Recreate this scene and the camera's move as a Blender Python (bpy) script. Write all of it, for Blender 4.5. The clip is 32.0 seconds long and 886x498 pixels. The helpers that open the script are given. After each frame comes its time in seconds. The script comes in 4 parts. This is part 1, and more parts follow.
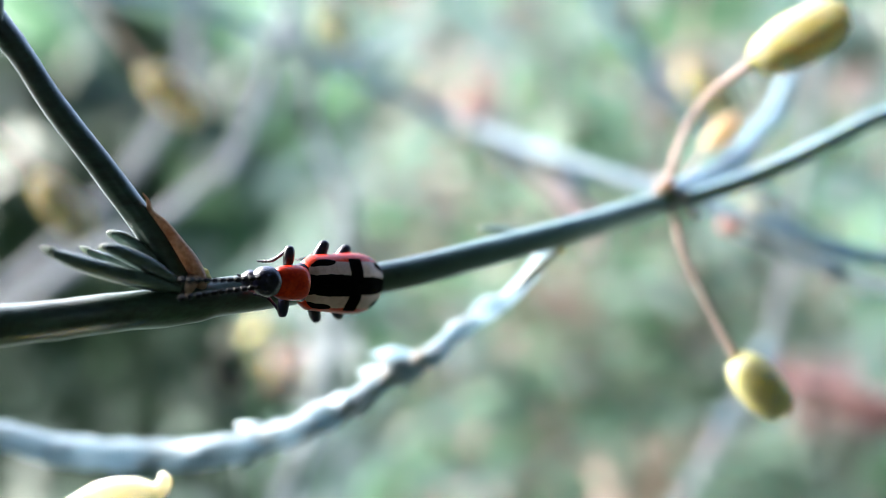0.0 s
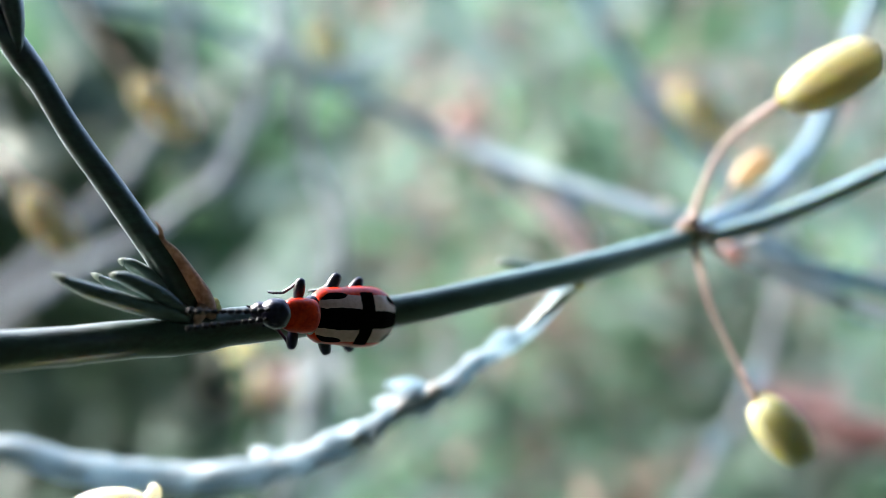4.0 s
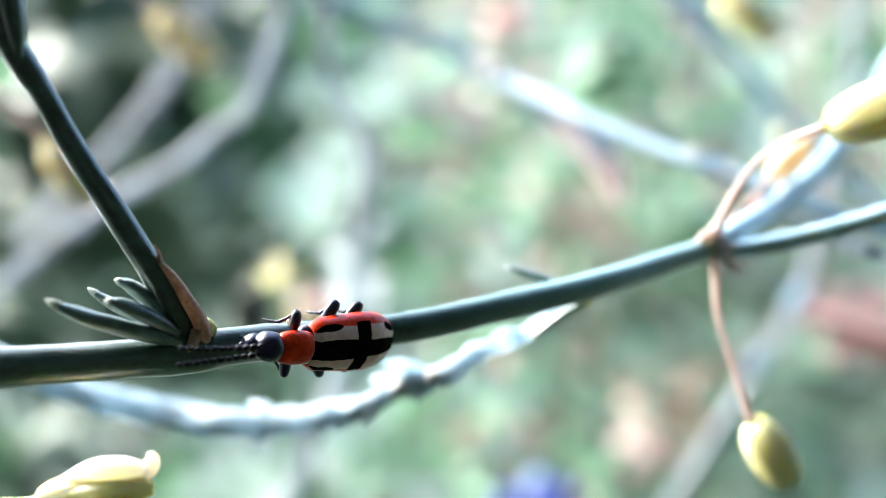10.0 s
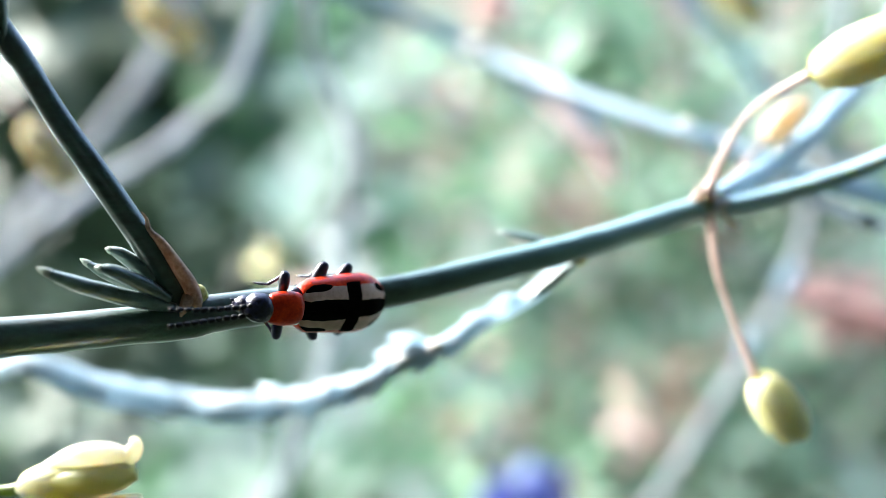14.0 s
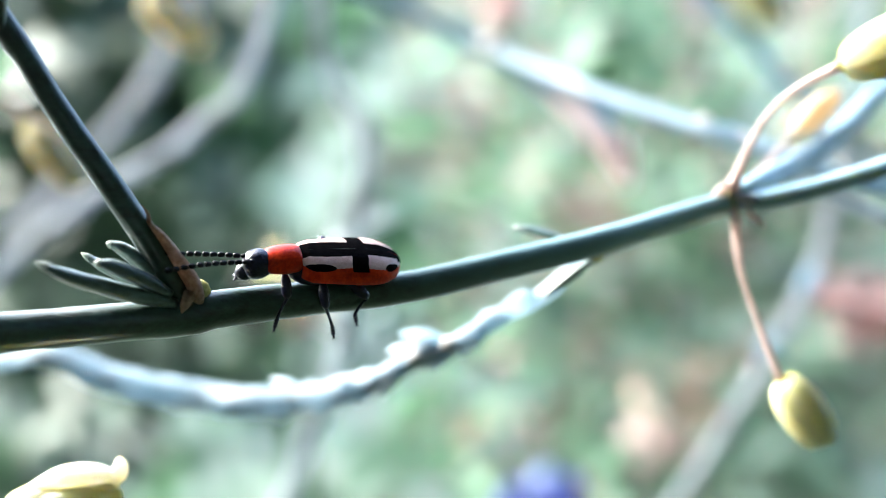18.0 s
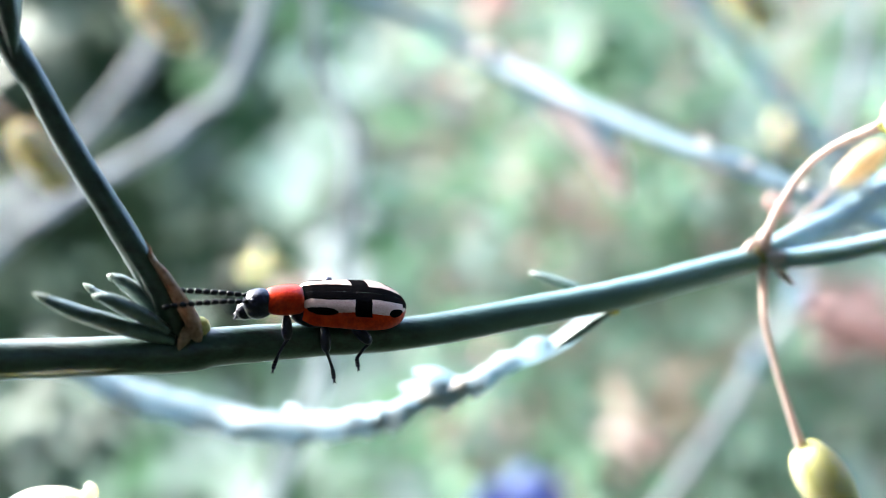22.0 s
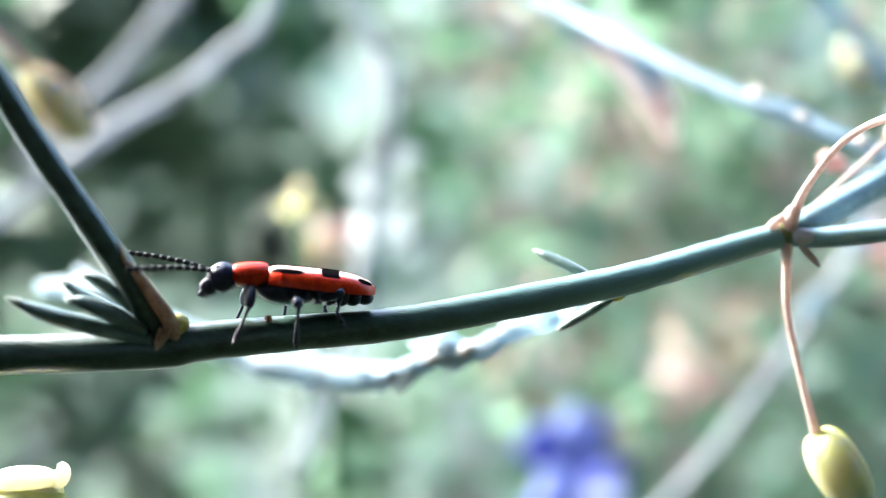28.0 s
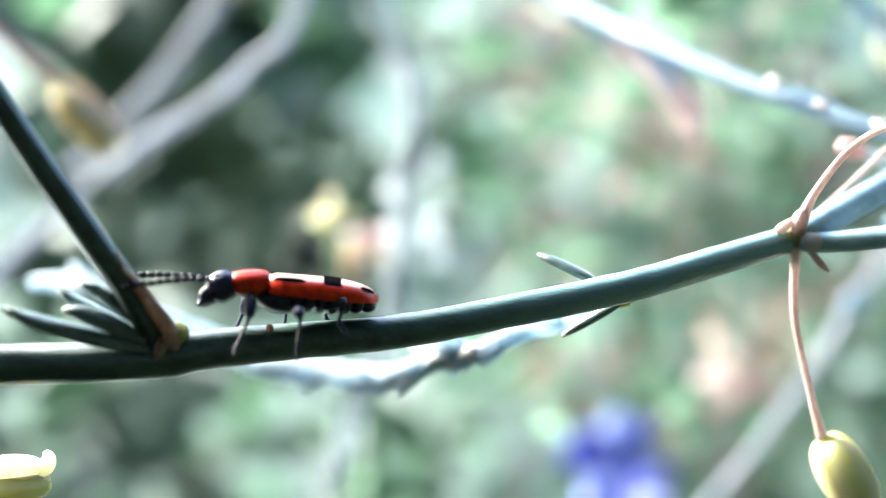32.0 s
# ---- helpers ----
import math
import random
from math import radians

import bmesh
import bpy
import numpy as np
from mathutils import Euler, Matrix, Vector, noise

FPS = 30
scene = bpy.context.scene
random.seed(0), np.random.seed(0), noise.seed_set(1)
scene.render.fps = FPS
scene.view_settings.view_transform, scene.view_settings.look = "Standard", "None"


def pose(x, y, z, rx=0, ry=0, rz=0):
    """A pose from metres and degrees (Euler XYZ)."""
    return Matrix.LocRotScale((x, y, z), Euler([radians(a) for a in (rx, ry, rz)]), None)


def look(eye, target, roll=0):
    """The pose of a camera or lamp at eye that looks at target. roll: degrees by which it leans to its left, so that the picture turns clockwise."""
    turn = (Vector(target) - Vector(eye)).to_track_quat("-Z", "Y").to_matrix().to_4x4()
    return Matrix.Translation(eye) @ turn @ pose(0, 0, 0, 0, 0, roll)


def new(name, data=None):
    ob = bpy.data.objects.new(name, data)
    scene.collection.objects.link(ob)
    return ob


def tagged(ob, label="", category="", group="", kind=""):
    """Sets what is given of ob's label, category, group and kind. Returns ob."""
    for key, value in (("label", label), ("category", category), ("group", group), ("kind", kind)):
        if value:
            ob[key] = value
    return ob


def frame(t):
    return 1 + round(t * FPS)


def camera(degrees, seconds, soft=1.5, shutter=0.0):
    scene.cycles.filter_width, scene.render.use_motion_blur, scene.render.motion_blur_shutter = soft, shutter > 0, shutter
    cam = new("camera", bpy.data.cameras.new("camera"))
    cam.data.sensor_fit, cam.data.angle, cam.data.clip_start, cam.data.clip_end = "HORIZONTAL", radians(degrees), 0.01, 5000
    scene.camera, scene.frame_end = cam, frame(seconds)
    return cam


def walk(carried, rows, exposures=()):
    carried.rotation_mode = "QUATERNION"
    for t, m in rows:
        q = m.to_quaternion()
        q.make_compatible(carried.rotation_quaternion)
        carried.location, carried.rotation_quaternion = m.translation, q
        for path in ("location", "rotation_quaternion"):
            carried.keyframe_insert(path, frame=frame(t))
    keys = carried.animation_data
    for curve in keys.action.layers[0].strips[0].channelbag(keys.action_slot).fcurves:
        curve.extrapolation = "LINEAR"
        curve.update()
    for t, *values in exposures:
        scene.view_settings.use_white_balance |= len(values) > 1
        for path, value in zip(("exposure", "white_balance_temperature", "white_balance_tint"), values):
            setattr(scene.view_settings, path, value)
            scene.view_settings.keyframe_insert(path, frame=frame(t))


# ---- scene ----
# one unit of the plan is 0.8 millimetres
MM = 0.0008
cam = camera(44.2, 32.0, soft=0.8)
cam.data.dof.use_dof = True
cam.data.dof.focus_distance = 50.0 * MM
cam.data.dof.aperture_fstop = 21.0


def eye_pose(x, y, z, yaw, pitch, roll):
    return pose(x * MM, y * MM, z * MM, 90 + pitch, 0, yaw) @ pose(0, 0, 0, 0, 0, roll)


PATH = (
    (0, -2.30, -51.36, -5.59, -1.50, 6.24, 1.18),
    (0.5, -2.64, -50.85, -5.77, -1.76, 6.73, 1.60),
    (1, -1.91, -51.02, -5.73, -1.19, 6.46, 0.96),
    (1.5, -1.89, -51.12, -5.58, -1.48, 6.10, 1.07),
    (2, -4.33, -49.89, -4.57, -3.73, 6.19, 2.18),
    (2.5, -4.49, -49.67, -4.21, -3.75, 6.45, 2.31),
    (3, -3.34, -49.90, -4.65, -2.61, 6.67, 1.69),
    (3.5, -3.52, -50.01, -4.75, -2.53, 6.90, 1.81),
    (5.5, -3.83, -49.53, -4.52, -3.30, 6.95, 1.13),
    (6, -4.92, -48.73, -3.14, -4.37, 5.89, 1.25),
    (6.5, -4.10, -49.32, -3.11, -3.65, 5.68, 0.74),
    (7, -2.28, -49.56, -2.65, -2.18, 4.42, -0.03),
    (7.5, -1.25, -49.68, -2.30, -1.06, 3.65, -0.24),
    (8, -0.24, -49.55, -2.05, 0.09, 3.36, 0.35),
    (8.5, 0.00, -49.54, -1.39, 0.43, 2.94, 0.43),
    (9, -0.18, -49.35, -0.18, 0.56, 1.87, 0.59),
    (9.5, -0.67, -49.03, 0.84, 0.42, 1.03, 0.90),
    (10, -0.86, -49.01, 1.53, 0.35, 0.11, 0.84),
    (10.5, 0.51, -49.75, 0.54, 1.55, 0.26, -0.23),
    (11, 0.81, -50.81, -0.39, 1.77, 0.21, -0.67),
    (11.5, 0.19, -50.75, -0.80, 1.04, 0.67, -0.13),
    (12, 0.22, -50.60, -0.97, 0.87, 0.61, -0.03),
    (12.5, 0.26, -50.48, -0.99, 0.82, 0.49, 0.18),
    (13, -0.33, -49.87, -0.76, 0.33, 0.35, 1.04),
    (13.5, -1.15, -49.19, -0.31, -0.48, 0.60, 1.43),
    (14, -1.29, -47.58, -0.24, -0.45, 0.11, 0.22),
    (14.5, -0.85, -46.60, -1.21, 0.65, 0.99, -0.35),
    (16.5, 0.08, -46.32, -2.09, 1.24, 1.74, -0.64),
    (17, -0.57, -45.80, -1.04, 0.43, 0.76, -0.59),
    (17.5, -1.47, -45.25, -0.22, -0.30, 0.26, 0.11),
    (18, -0.93, -45.31, -0.41, 0.37, 0.32, 0.01),
    (18.5, -0.58, -45.09, -0.43, 0.82, 0.47, 0.12),
    (19, -0.60, -44.93, -0.28, 0.78, 0.31, 0.26),
    (19.5, -0.72, -44.56, 0.07, 0.61, 0.25, 0.93),
    (20, -1.04, -44.47, 0.18, 0.10, 0.21, 1.07),
    (20.5, -1.32, -44.29, 0.31, -0.03, 0.47, 1.61),
    (21, -1.03, -44.36, 0.27, 0.37, 0.69, 1.65),
    (21.5, -1.26, -44.46, 0.52, 0.25, 0.89, 1.76),
    (22, -2.41, -44.05, 2.46, -0.95, -0.76, 1.44),
    (22.5, -3.31, -43.37, 4.09, -2.40, -2.57, 1.38),
    (23, -2.60, -43.19, 4.95, -1.94, -4.34, 0.09),
    (23.5, -0.57, -43.71, 4.31, 0.32, -4.06, -0.48),
    (24, 1.20, -43.80, 3.29, 2.11, -3.42, -0.49),
    (24.5, 1.18, -43.40, 3.43, 1.89, -3.72, 0.40),
    (25, 0.39, -42.65, 4.16, 0.98, -4.22, 1.87),
    (25.5, -0.02, -42.00, 4.74, 0.62, -4.67, 2.60),
    (26, 0.24, -40.94, 5.12, 1.25, -5.27, 2.53),
    (26.5, 0.08, -39.52, 5.26, 1.69, -5.67, 2.22),
    (28.5, 0.25, -39.44, 5.46, 2.50, -5.37, 1.33),
    (29, -0.28, -39.21, 6.08, 1.92, -5.84, 1.74),
    (29.5, -0.88, -38.92, 6.62, 1.24, -6.35, 1.59),
    (30, -0.28, -39.22, 6.36, 2.06, -6.04, 0.78),
    (30.5, 0.56, -39.17, 6.08, 3.16, -6.11, 0.63),
    (31, 1.57, -39.39, 5.23, 4.30, -5.32, 0.35),
    (31.5, 1.91, -39.86, 4.76, 4.60, -4.90, -0.29),
    (32, 2.31, -39.59, 4.57, 5.14, -4.77, -0.31),
)
walk(cam, [(t, eye_pose(*r)) for t, *r in PATH],
     exposures=[(0, 2.70, 6400, 9.0), (2, 2.42, 6400, 9.0), (3.5, 2.33, 6391, 8.8), (6, 2.90, 6351, 7.9), (9, 3.03, 6302, 6.8), (20, 3.02, 6270, 6.0), (26, 3.08, 6270, 6.0), (32, 3.13, 6270, 6.0)])

# ---- world and sun ----
world = bpy.data.worlds.new("sky")
scene.world = world
world.use_nodes = True
sky = world.node_tree.nodes.new("ShaderNodeTexSky")
sky.sky_type = "NISHITA"
sky.sun_disc = False
sky.sun_elevation = radians(37)
sky.sun_rotation = radians(-60)
sky.air_density, sky.dust_density, sky.ozone_density = 1.0, 2.5, 1.0
world.node_tree.links.new(sky.outputs[0], world.node_tree.nodes["Background"].inputs[0])
world.node_tree.nodes["Background"].inputs[1].default_value = 0.15

sun = new("sun", bpy.data.lights.new("sun", "SUN"))
sun.data.energy, sun.data.angle, sun.data.color = 3.0, radians(13), (1.0, 0.96, 0.90)
sun.matrix_world = look((-0.70, 0.40, 0.60), (0, 0, 0))

# ---- materials ----
def shader(name):
    m = bpy.data.materials.new(name)
    m.use_nodes = True
    return m, m.node_tree.nodes, m.node_tree.links, m.node_tree.nodes["Principled BSDF"]


def surface(name, dark, light, rough=0.5, scale=1500.0, stretch=(1, 1, 1), bump=0.15, metal=0.0, spec=0.5,
            vary=0.15, coat=0.0, through_light=0.0, by_island=False, fine=4.0, coat_rough=0.12, sheen=0.0, sss=0.0, deep=0.0012):
    """Two colours mixed by noise at two scales, with fine relief and a random tone for each piece."""
    m, n, l, p = shader(name)
    co = n.new("ShaderNodeTexCoord")
    mp = n.new("ShaderNodeMapping")
    mp.inputs["Scale"].default_value = stretch
    l.new(co.outputs["Object"], mp.inputs[0])
    big, small = n.new("ShaderNodeTexNoise"), n.new("ShaderNodeTexNoise")
    big.inputs["Scale"].default_value, small.inputs["Scale"].default_value = scale, scale * fine
    big.inputs["Detail"].default_value, small.inputs["Detail"].default_value = 3, 2
    for t in (big, small):
        l.new(mp.outputs[0], t.inputs[0])
    add = n.new("ShaderNodeMath")
    add.operation = "MULTIPLY_ADD"
    add.inputs[1].default_value = 0.45
    l.new(small.outputs[0], add.inputs[0])
    l.new(big.outputs[0], add.inputs[2])
    ramp = n.new("ShaderNodeValToRGB")
    ramp.color_ramp.elements[0].position, ramp.color_ramp.elements[1].position = 0.5, 0.95
    ramp.color_ramp.elements[0].color, ramp.color_ramp.elements[1].color = (*dark, 1), (*light, 1)
    l.new(add.outputs[0], ramp.inputs[0])
    hsv = n.new("ShaderNodeHueSaturation")
    l.new(ramp.outputs[0], hsv.inputs["Color"])
    if by_island:
        rnd = n.new("ShaderNodeNewGeometry").outputs["Random Per Island"]
    else:
        rnd = n.new("ShaderNodeObjectInfo").outputs["Random"]
    tone = n.new("ShaderNodeMapRange")
    tone.inputs["To Min"].default_value, tone.inputs["To Max"].default_value = 1 - vary, 1 + vary
    l.new(rnd, tone.inputs[0])
    l.new(tone.outputs[0], hsv.inputs["Value"])
    l.new(hsv.outputs[0], p.inputs["Base Color"])
    p.inputs["Roughness"].default_value = rough
    p.inputs["Metallic"].default_value = metal
    p.inputs["Specular IOR Level"].default_value = spec
    p.inputs["Coat Weight"].default_value = coat
    p.inputs["Coat Roughness"].default_value = coat_rough
    p.inputs["Sheen Weight"].default_value = sheen
    p.inputs["Sheen Roughness"].default_value = 0.30
    p.inputs["Sheen Tint"].default_value = (0.80, 0.90, 1.0, 1)
    p.inputs["Subsurface Weight"].default_value = sss
    p.inputs["Subsurface Radius"].default_value = (1.0, 0.8, 0.45)
    p.inputs["Subsurface Scale"].default_value = deep
    b = n.new("ShaderNodeBump")
    b.inputs["Strength"].default_value = bump
    b.inputs["Distance"].default_value = 0.00006
    l.new(small.outputs[0], b.inputs["Height"])
    l.new(b.outputs[0], p.inputs["Normal"])
    if through_light:
        tr = n.new("ShaderNodeBsdfTranslucent")
        l.new(hsv.outputs[0], tr.inputs[0])
        mix = n.new("ShaderNodeMixShader")
        mix.inputs[0].default_value = through_light
        l.new(p.outputs[0], mix.inputs[1])
        l.new(tr.outputs[0], mix.inputs[2])
        l.new(mix.outputs[0], n["Material Output"].inputs[0])
    return m


STEM = surface("glaucous_green_stem", (0.004, 0.022, 0.011), (0.026, 0.082, 0.054), 0.42, 2200, (0.2, 1, 1), 0.4, spec=0.5, coat=0.9, coat_rough=0.28, sheen=0.35)
# the colour turns to a paler blue-green along x, towards the fork
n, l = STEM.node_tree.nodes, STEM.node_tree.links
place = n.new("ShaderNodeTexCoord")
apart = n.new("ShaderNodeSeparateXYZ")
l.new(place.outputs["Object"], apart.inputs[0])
paler_at = n.new("ShaderNodeMapRange")
paler_at.inputs["From Min"].default_value, paler_at.inputs["From Max"].default_value = 8 * MM, 21 * MM
paler_at.inputs["To Max"].default_value = 0.85
l.new(apart.outputs["X"], paler_at.inputs[0])
paler = n.new("ShaderNodeMixRGB")
paler.inputs[2].default_value = (0.26, 0.46, 0.46, 1)
l.new(paler_at.outputs[0], paler.inputs[0])
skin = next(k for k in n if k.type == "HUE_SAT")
l.new(skin.outputs[0], paler.inputs[1])
l.new(paler.outputs[0], n["Principled BSDF"].inputs["Base Color"])
STEM_PALE = surface("pale_blue_green_stem", (0.18, 0.31, 0.40), (0.32, 0.47, 0.57), 0.45, 900, (0.3, 1, 1), 0.35, coat=0.3, coat_rough=0.3, sss=0.4)
STEM_BACK = surface("hazy_blue_grey_stem", (0.22, 0.34, 0.43), (0.36, 0.49, 0.59), 0.5, 300, bump=0.2, through_light=0.5)
STEM_WISP = surface("whitish_wispy_stem", (0.44, 0.50, 0.53), (0.62, 0.68, 0.70), 0.6, 300, bump=0.2, through_light=0.6)
STEM_GREY = surface("grey_dry_stem", (0.34, 0.38, 0.44), (0.54, 0.58, 0.65), 0.6, 300, (1, 1, 1), 0.2, through_light=0.4)
STEM_PINK = surface("faded_pink_stalk", (0.90, 0.80, 0.79), (0.96, 0.90, 0.89), 0.6, 300, through_light=0.7)
PINK_TIP = surface("pinkish_shoot_tip", (0.60, 0.38, 0.36), (0.78, 0.56, 0.53), 0.6, 300, through_light=0.4)
STEM_WHITE = surface("whitish_waxy_stem", (0.48, 0.61, 0.69), (0.68, 0.79, 0.85), 0.5, 900, (1, 1, 1), 0.35, through_light=0.68)
BRACT_WHITE = surface("bluish_white_papery_bract", (0.66, 0.75, 0.81), (0.84, 0.90, 0.93), 0.5, 900, (1, 1, 1), 0.3, through_light=0.8)
LEAF = surface("grey_green_needle_leaf", (0.035, 0.075, 0.062), (0.11, 0.185, 0.165), 0.38, 1800, (0.3, 1, 1), 0.4, spec=0.7, coat=0.7, coat_rough=0.30, sheen=0.3)
LEAF_TIP = surface("pale_dry_tip", (0.42, 0.48, 0.44), (0.62, 0.66, 0.61), 0.5, 3000, through_light=0.4)
SCALE_BROWN = surface("papery_brown_scale", (0.32, 0.20, 0.13), (0.62, 0.45, 0.32), 0.55, 1800, (1, 1, 1), 0.4, through_light=0.35)
KNOB = surface("yellow_green_node", (0.24, 0.27, 0.07), (0.46, 0.45, 0.20), 0.6, 2500, bump=0.6, through_light=0.3, sss=0.3)
PEDICEL = surface("pinkish_tan_stalk", (0.52, 0.40, 0.36), (0.74, 0.62, 0.57), 0.5, 1200, through_light=0.35)
STALK_GREEN = surface("fresh_green_stalk", (0.24, 0.34, 0.08), (0.46, 0.54, 0.22), 0.45, 900, (0.3, 1, 1), 0.3, through_light=0.3, coat=0.3)
BUD_TAN = surface("withered_tan_bud", (0.64, 0.50, 0.32), (0.84, 0.71, 0.52), 0.5, 600, through_light=0.4)
BUD = surface("yellow_flower_bud", (0.97, 0.93, 0.66), (0.99, 0.97, 0.82), 0.4, 350, (1, 1, 1), 0.2, through_light=0.7, sss=1.0, deep=0.004)
BUD_GREEN = surface("green_streaked_bud_petal", (0.76, 0.76, 0.26), (0.92, 0.89, 0.48), 0.42, 350, through_light=0.65, sss=0.6, deep=0.003)
BUD_FRESH = surface("fresh_green_yellow_bud", (0.90, 0.89, 0.54), (0.97, 0.95, 0.72), 0.45, 350, (1, 1, 1), 0.25, through_light=0.6, sss=0.8, deep=0.003)
BUD_ORANGE = surface("orange_tipped_bud", (0.88, 0.48, 0.22), (0.96, 0.66, 0.40), 0.45, 400, through_light=0.55)
PETAL_WHITE = surface("white_cream_petal", (0.90, 0.86, 0.66), (0.96, 0.94, 0.84), 0.45, 500, through_light=0.4, sss=0.8, deep=0.002)
WHITE_NODE = surface("white_papery_node", (0.62, 0.58, 0.55), (0.80, 0.77, 0.74), 0.5, 800, through_light=0.3)
BLACK = surface("blue_black_chitin", (0.002, 0.002, 0.010), (0.010, 0.011, 0.045), 0.32, 3500, bump=0.5, coat=0.5, coat_rough=0.09, spec=0.25)
FEELER = surface("dull_black_feeler", (0.003, 0.003, 0.005), (0.010, 0.010, 0.014), 0.55, 3500, bump=0.3, spec=0.2)
BLACK_MATT = surface("black_elytron_pattern", (0.0015, 0.0012, 0.0012), (0.005, 0.004, 0.004), 0.30, 2600, bump=0.2, spec=0.0, coat=0.02, coat_rough=0.10)
RED = surface("orange_red_chitin", (0.46, 0.012, 0.001), (0.74, 0.044, 0.003), 0.34, 2600, bump=0.15, coat=0.30, coat_rough=0.06, spec=0.15)
CREAM = surface("cream_elytron_patch", (0.52, 0.32, 0.26), (0.66, 0.45, 0.385), 0.42, 3500, bump=0.3, coat=0.4, coat_rough=0.16, spec=0.25)
EYE = surface("dark_glossy_eye", (0.012, 0.010, 0.014), (0.03, 0.03, 0.04), 0.15, 6000, coat=0.6)
SOIL = surface("brown_soil", (0.02, 0.017, 0.012), (0.06, 0.05, 0.036), 0.9, 30, bump=0.6)
FOLIAGE = {
    "brown": surface("brown_dry_leaf", (0.17, 0.12, 0.09), (0.30, 0.23, 0.18), 0.6, 60, vary=0.3, through_light=0.3, by_island=True),
    "mid": surface("mid_green_foliage", (0.075, 0.165, 0.09), (0.17, 0.30, 0.18), 0.5, 60, vary=0.28, through_light=0.55, by_island=True),
    "light": surface("light_green_foliage", (0.14, 0.25, 0.16), (0.25, 0.39, 0.28), 0.45, 60, vary=0.22, through_light=0.55, by_island=True),
    # dark green taken from the undergrowth's shadows, so shade sits in the colour
    "dark": surface("shadow_toned_foliage", (0.050, 0.095, 0.060), (0.11, 0.17, 0.115), 0.6, 60, vary=0.4, by_island=True),
    "pink": surface("faded_pink_petal", (0.42, 0.27, 0.26), (0.60, 0.44, 0.42), 0.5, 60, vary=0.3, through_light=0.35, by_island=True),
    "pale": surface("pale_dry_grass", (0.25, 0.28, 0.22), (0.42, 0.45, 0.38), 0.6, 60, vary=0.3, through_light=0.3, by_island=True),
}
BANK = surface("grassy_bank", (0.095, 0.155, 0.095), (0.22, 0.315, 0.225), 0.7, 17, bump=0.6, fine=4.0)
ramp = next(n for n in BANK.node_tree.nodes if n.type == "VALTORGB").color_ramp
for at, c in ((0.62, (0.14, 0.225, 0.14)), (0.72, (0.185, 0.275, 0.19)), (0.80, (0.26, 0.25, 0.215))):
    ramp.elements.new(at).color = (*c, 1)
# shade put into the colour: for the unseen light blockers and one dark gap
NEAR_BLACK_LEAF = surface("near_black_leaf", (0.008, 0.014, 0.008), (0.02, 0.032, 0.018), 0.7, 60, by_island=True, spec=0.2)
BLUE = surface("violet_blue_petal", (0.12, 0.15, 0.55), (0.28, 0.33, 0.78), 0.5, 200, through_light=0.4)
BLUE_PALE = surface("pale_blue_petal", (0.40, 0.48, 0.85), (0.60, 0.68, 0.95), 0.5, 200, through_light=0.3)


# ---- mesh helpers ----
def curve_points(pts, per):
    """A smooth line through the points."""
    pts = [Vector(p) for p in pts]
    out = []
    for i in range(len(pts) - 1):
        a, b, c, d = pts[max(i - 1, 0)], pts[i], pts[i + 1], pts[min(i + 2, len(pts) - 1)]
        for k in range(per):
            s = k / per
            out.append(0.5 * (2 * b + (c - a) * s + (2 * a - 5 * b + 4 * c - d) * s * s + (3 * b - a - 3 * c + d) * s ** 3))
    out.append(pts[-1])
    return out


def tube(bm, pts, rad, sides=12, per=6, rough=0.0, flat=1.0, slot=0):
    """A round stalk along pts (millimetres), with the radii rad at those points and slightly uneven skin."""
    line = curve_points(pts, per)
    radii = curve_points([(r, 0, 0) for r in rad], per)
    rings = []
    up = Vector((0, 0, 1))
    for i, p in enumerate(line):
        way = (line[min(i + 1, len(line) - 1)] - line[max(i - 1, 0)]).normalized()
        if abs(way.dot(up)) > 0.95:
            up = Vector((0, 1, 0))
        side = way.cross(up).normalized()
        top = side.cross(way).normalized()
        up = top
        ring = []
        for k in range(sides):
            a = 2 * math.pi * k / sides
            r = max(radii[i].x, 0.004)
            if rough:
                r *= 1 + rough * noise.noise(Vector((p.x * 0.9, a * 1.3, p.z * 0.9 + p.y)))
            ring.append(bm.verts.new((p + side * r * math.cos(a) + top * r * flat * math.sin(a)) * MM))
        rings.append(ring)
    for a, b in zip(rings, rings[1:]):
        for k in range(sides):
            f = bm.faces.new((a[k], a[(k + 1) % sides], b[(k + 1) % sides], b[k]))
            f.smooth, f.material_index = True, slot
    for ring, turn in ((rings[0], False), (rings[-1], True)):
        f = bm.faces.new(ring if turn else ring[::-1])
        f.material_index = slot
    return bm


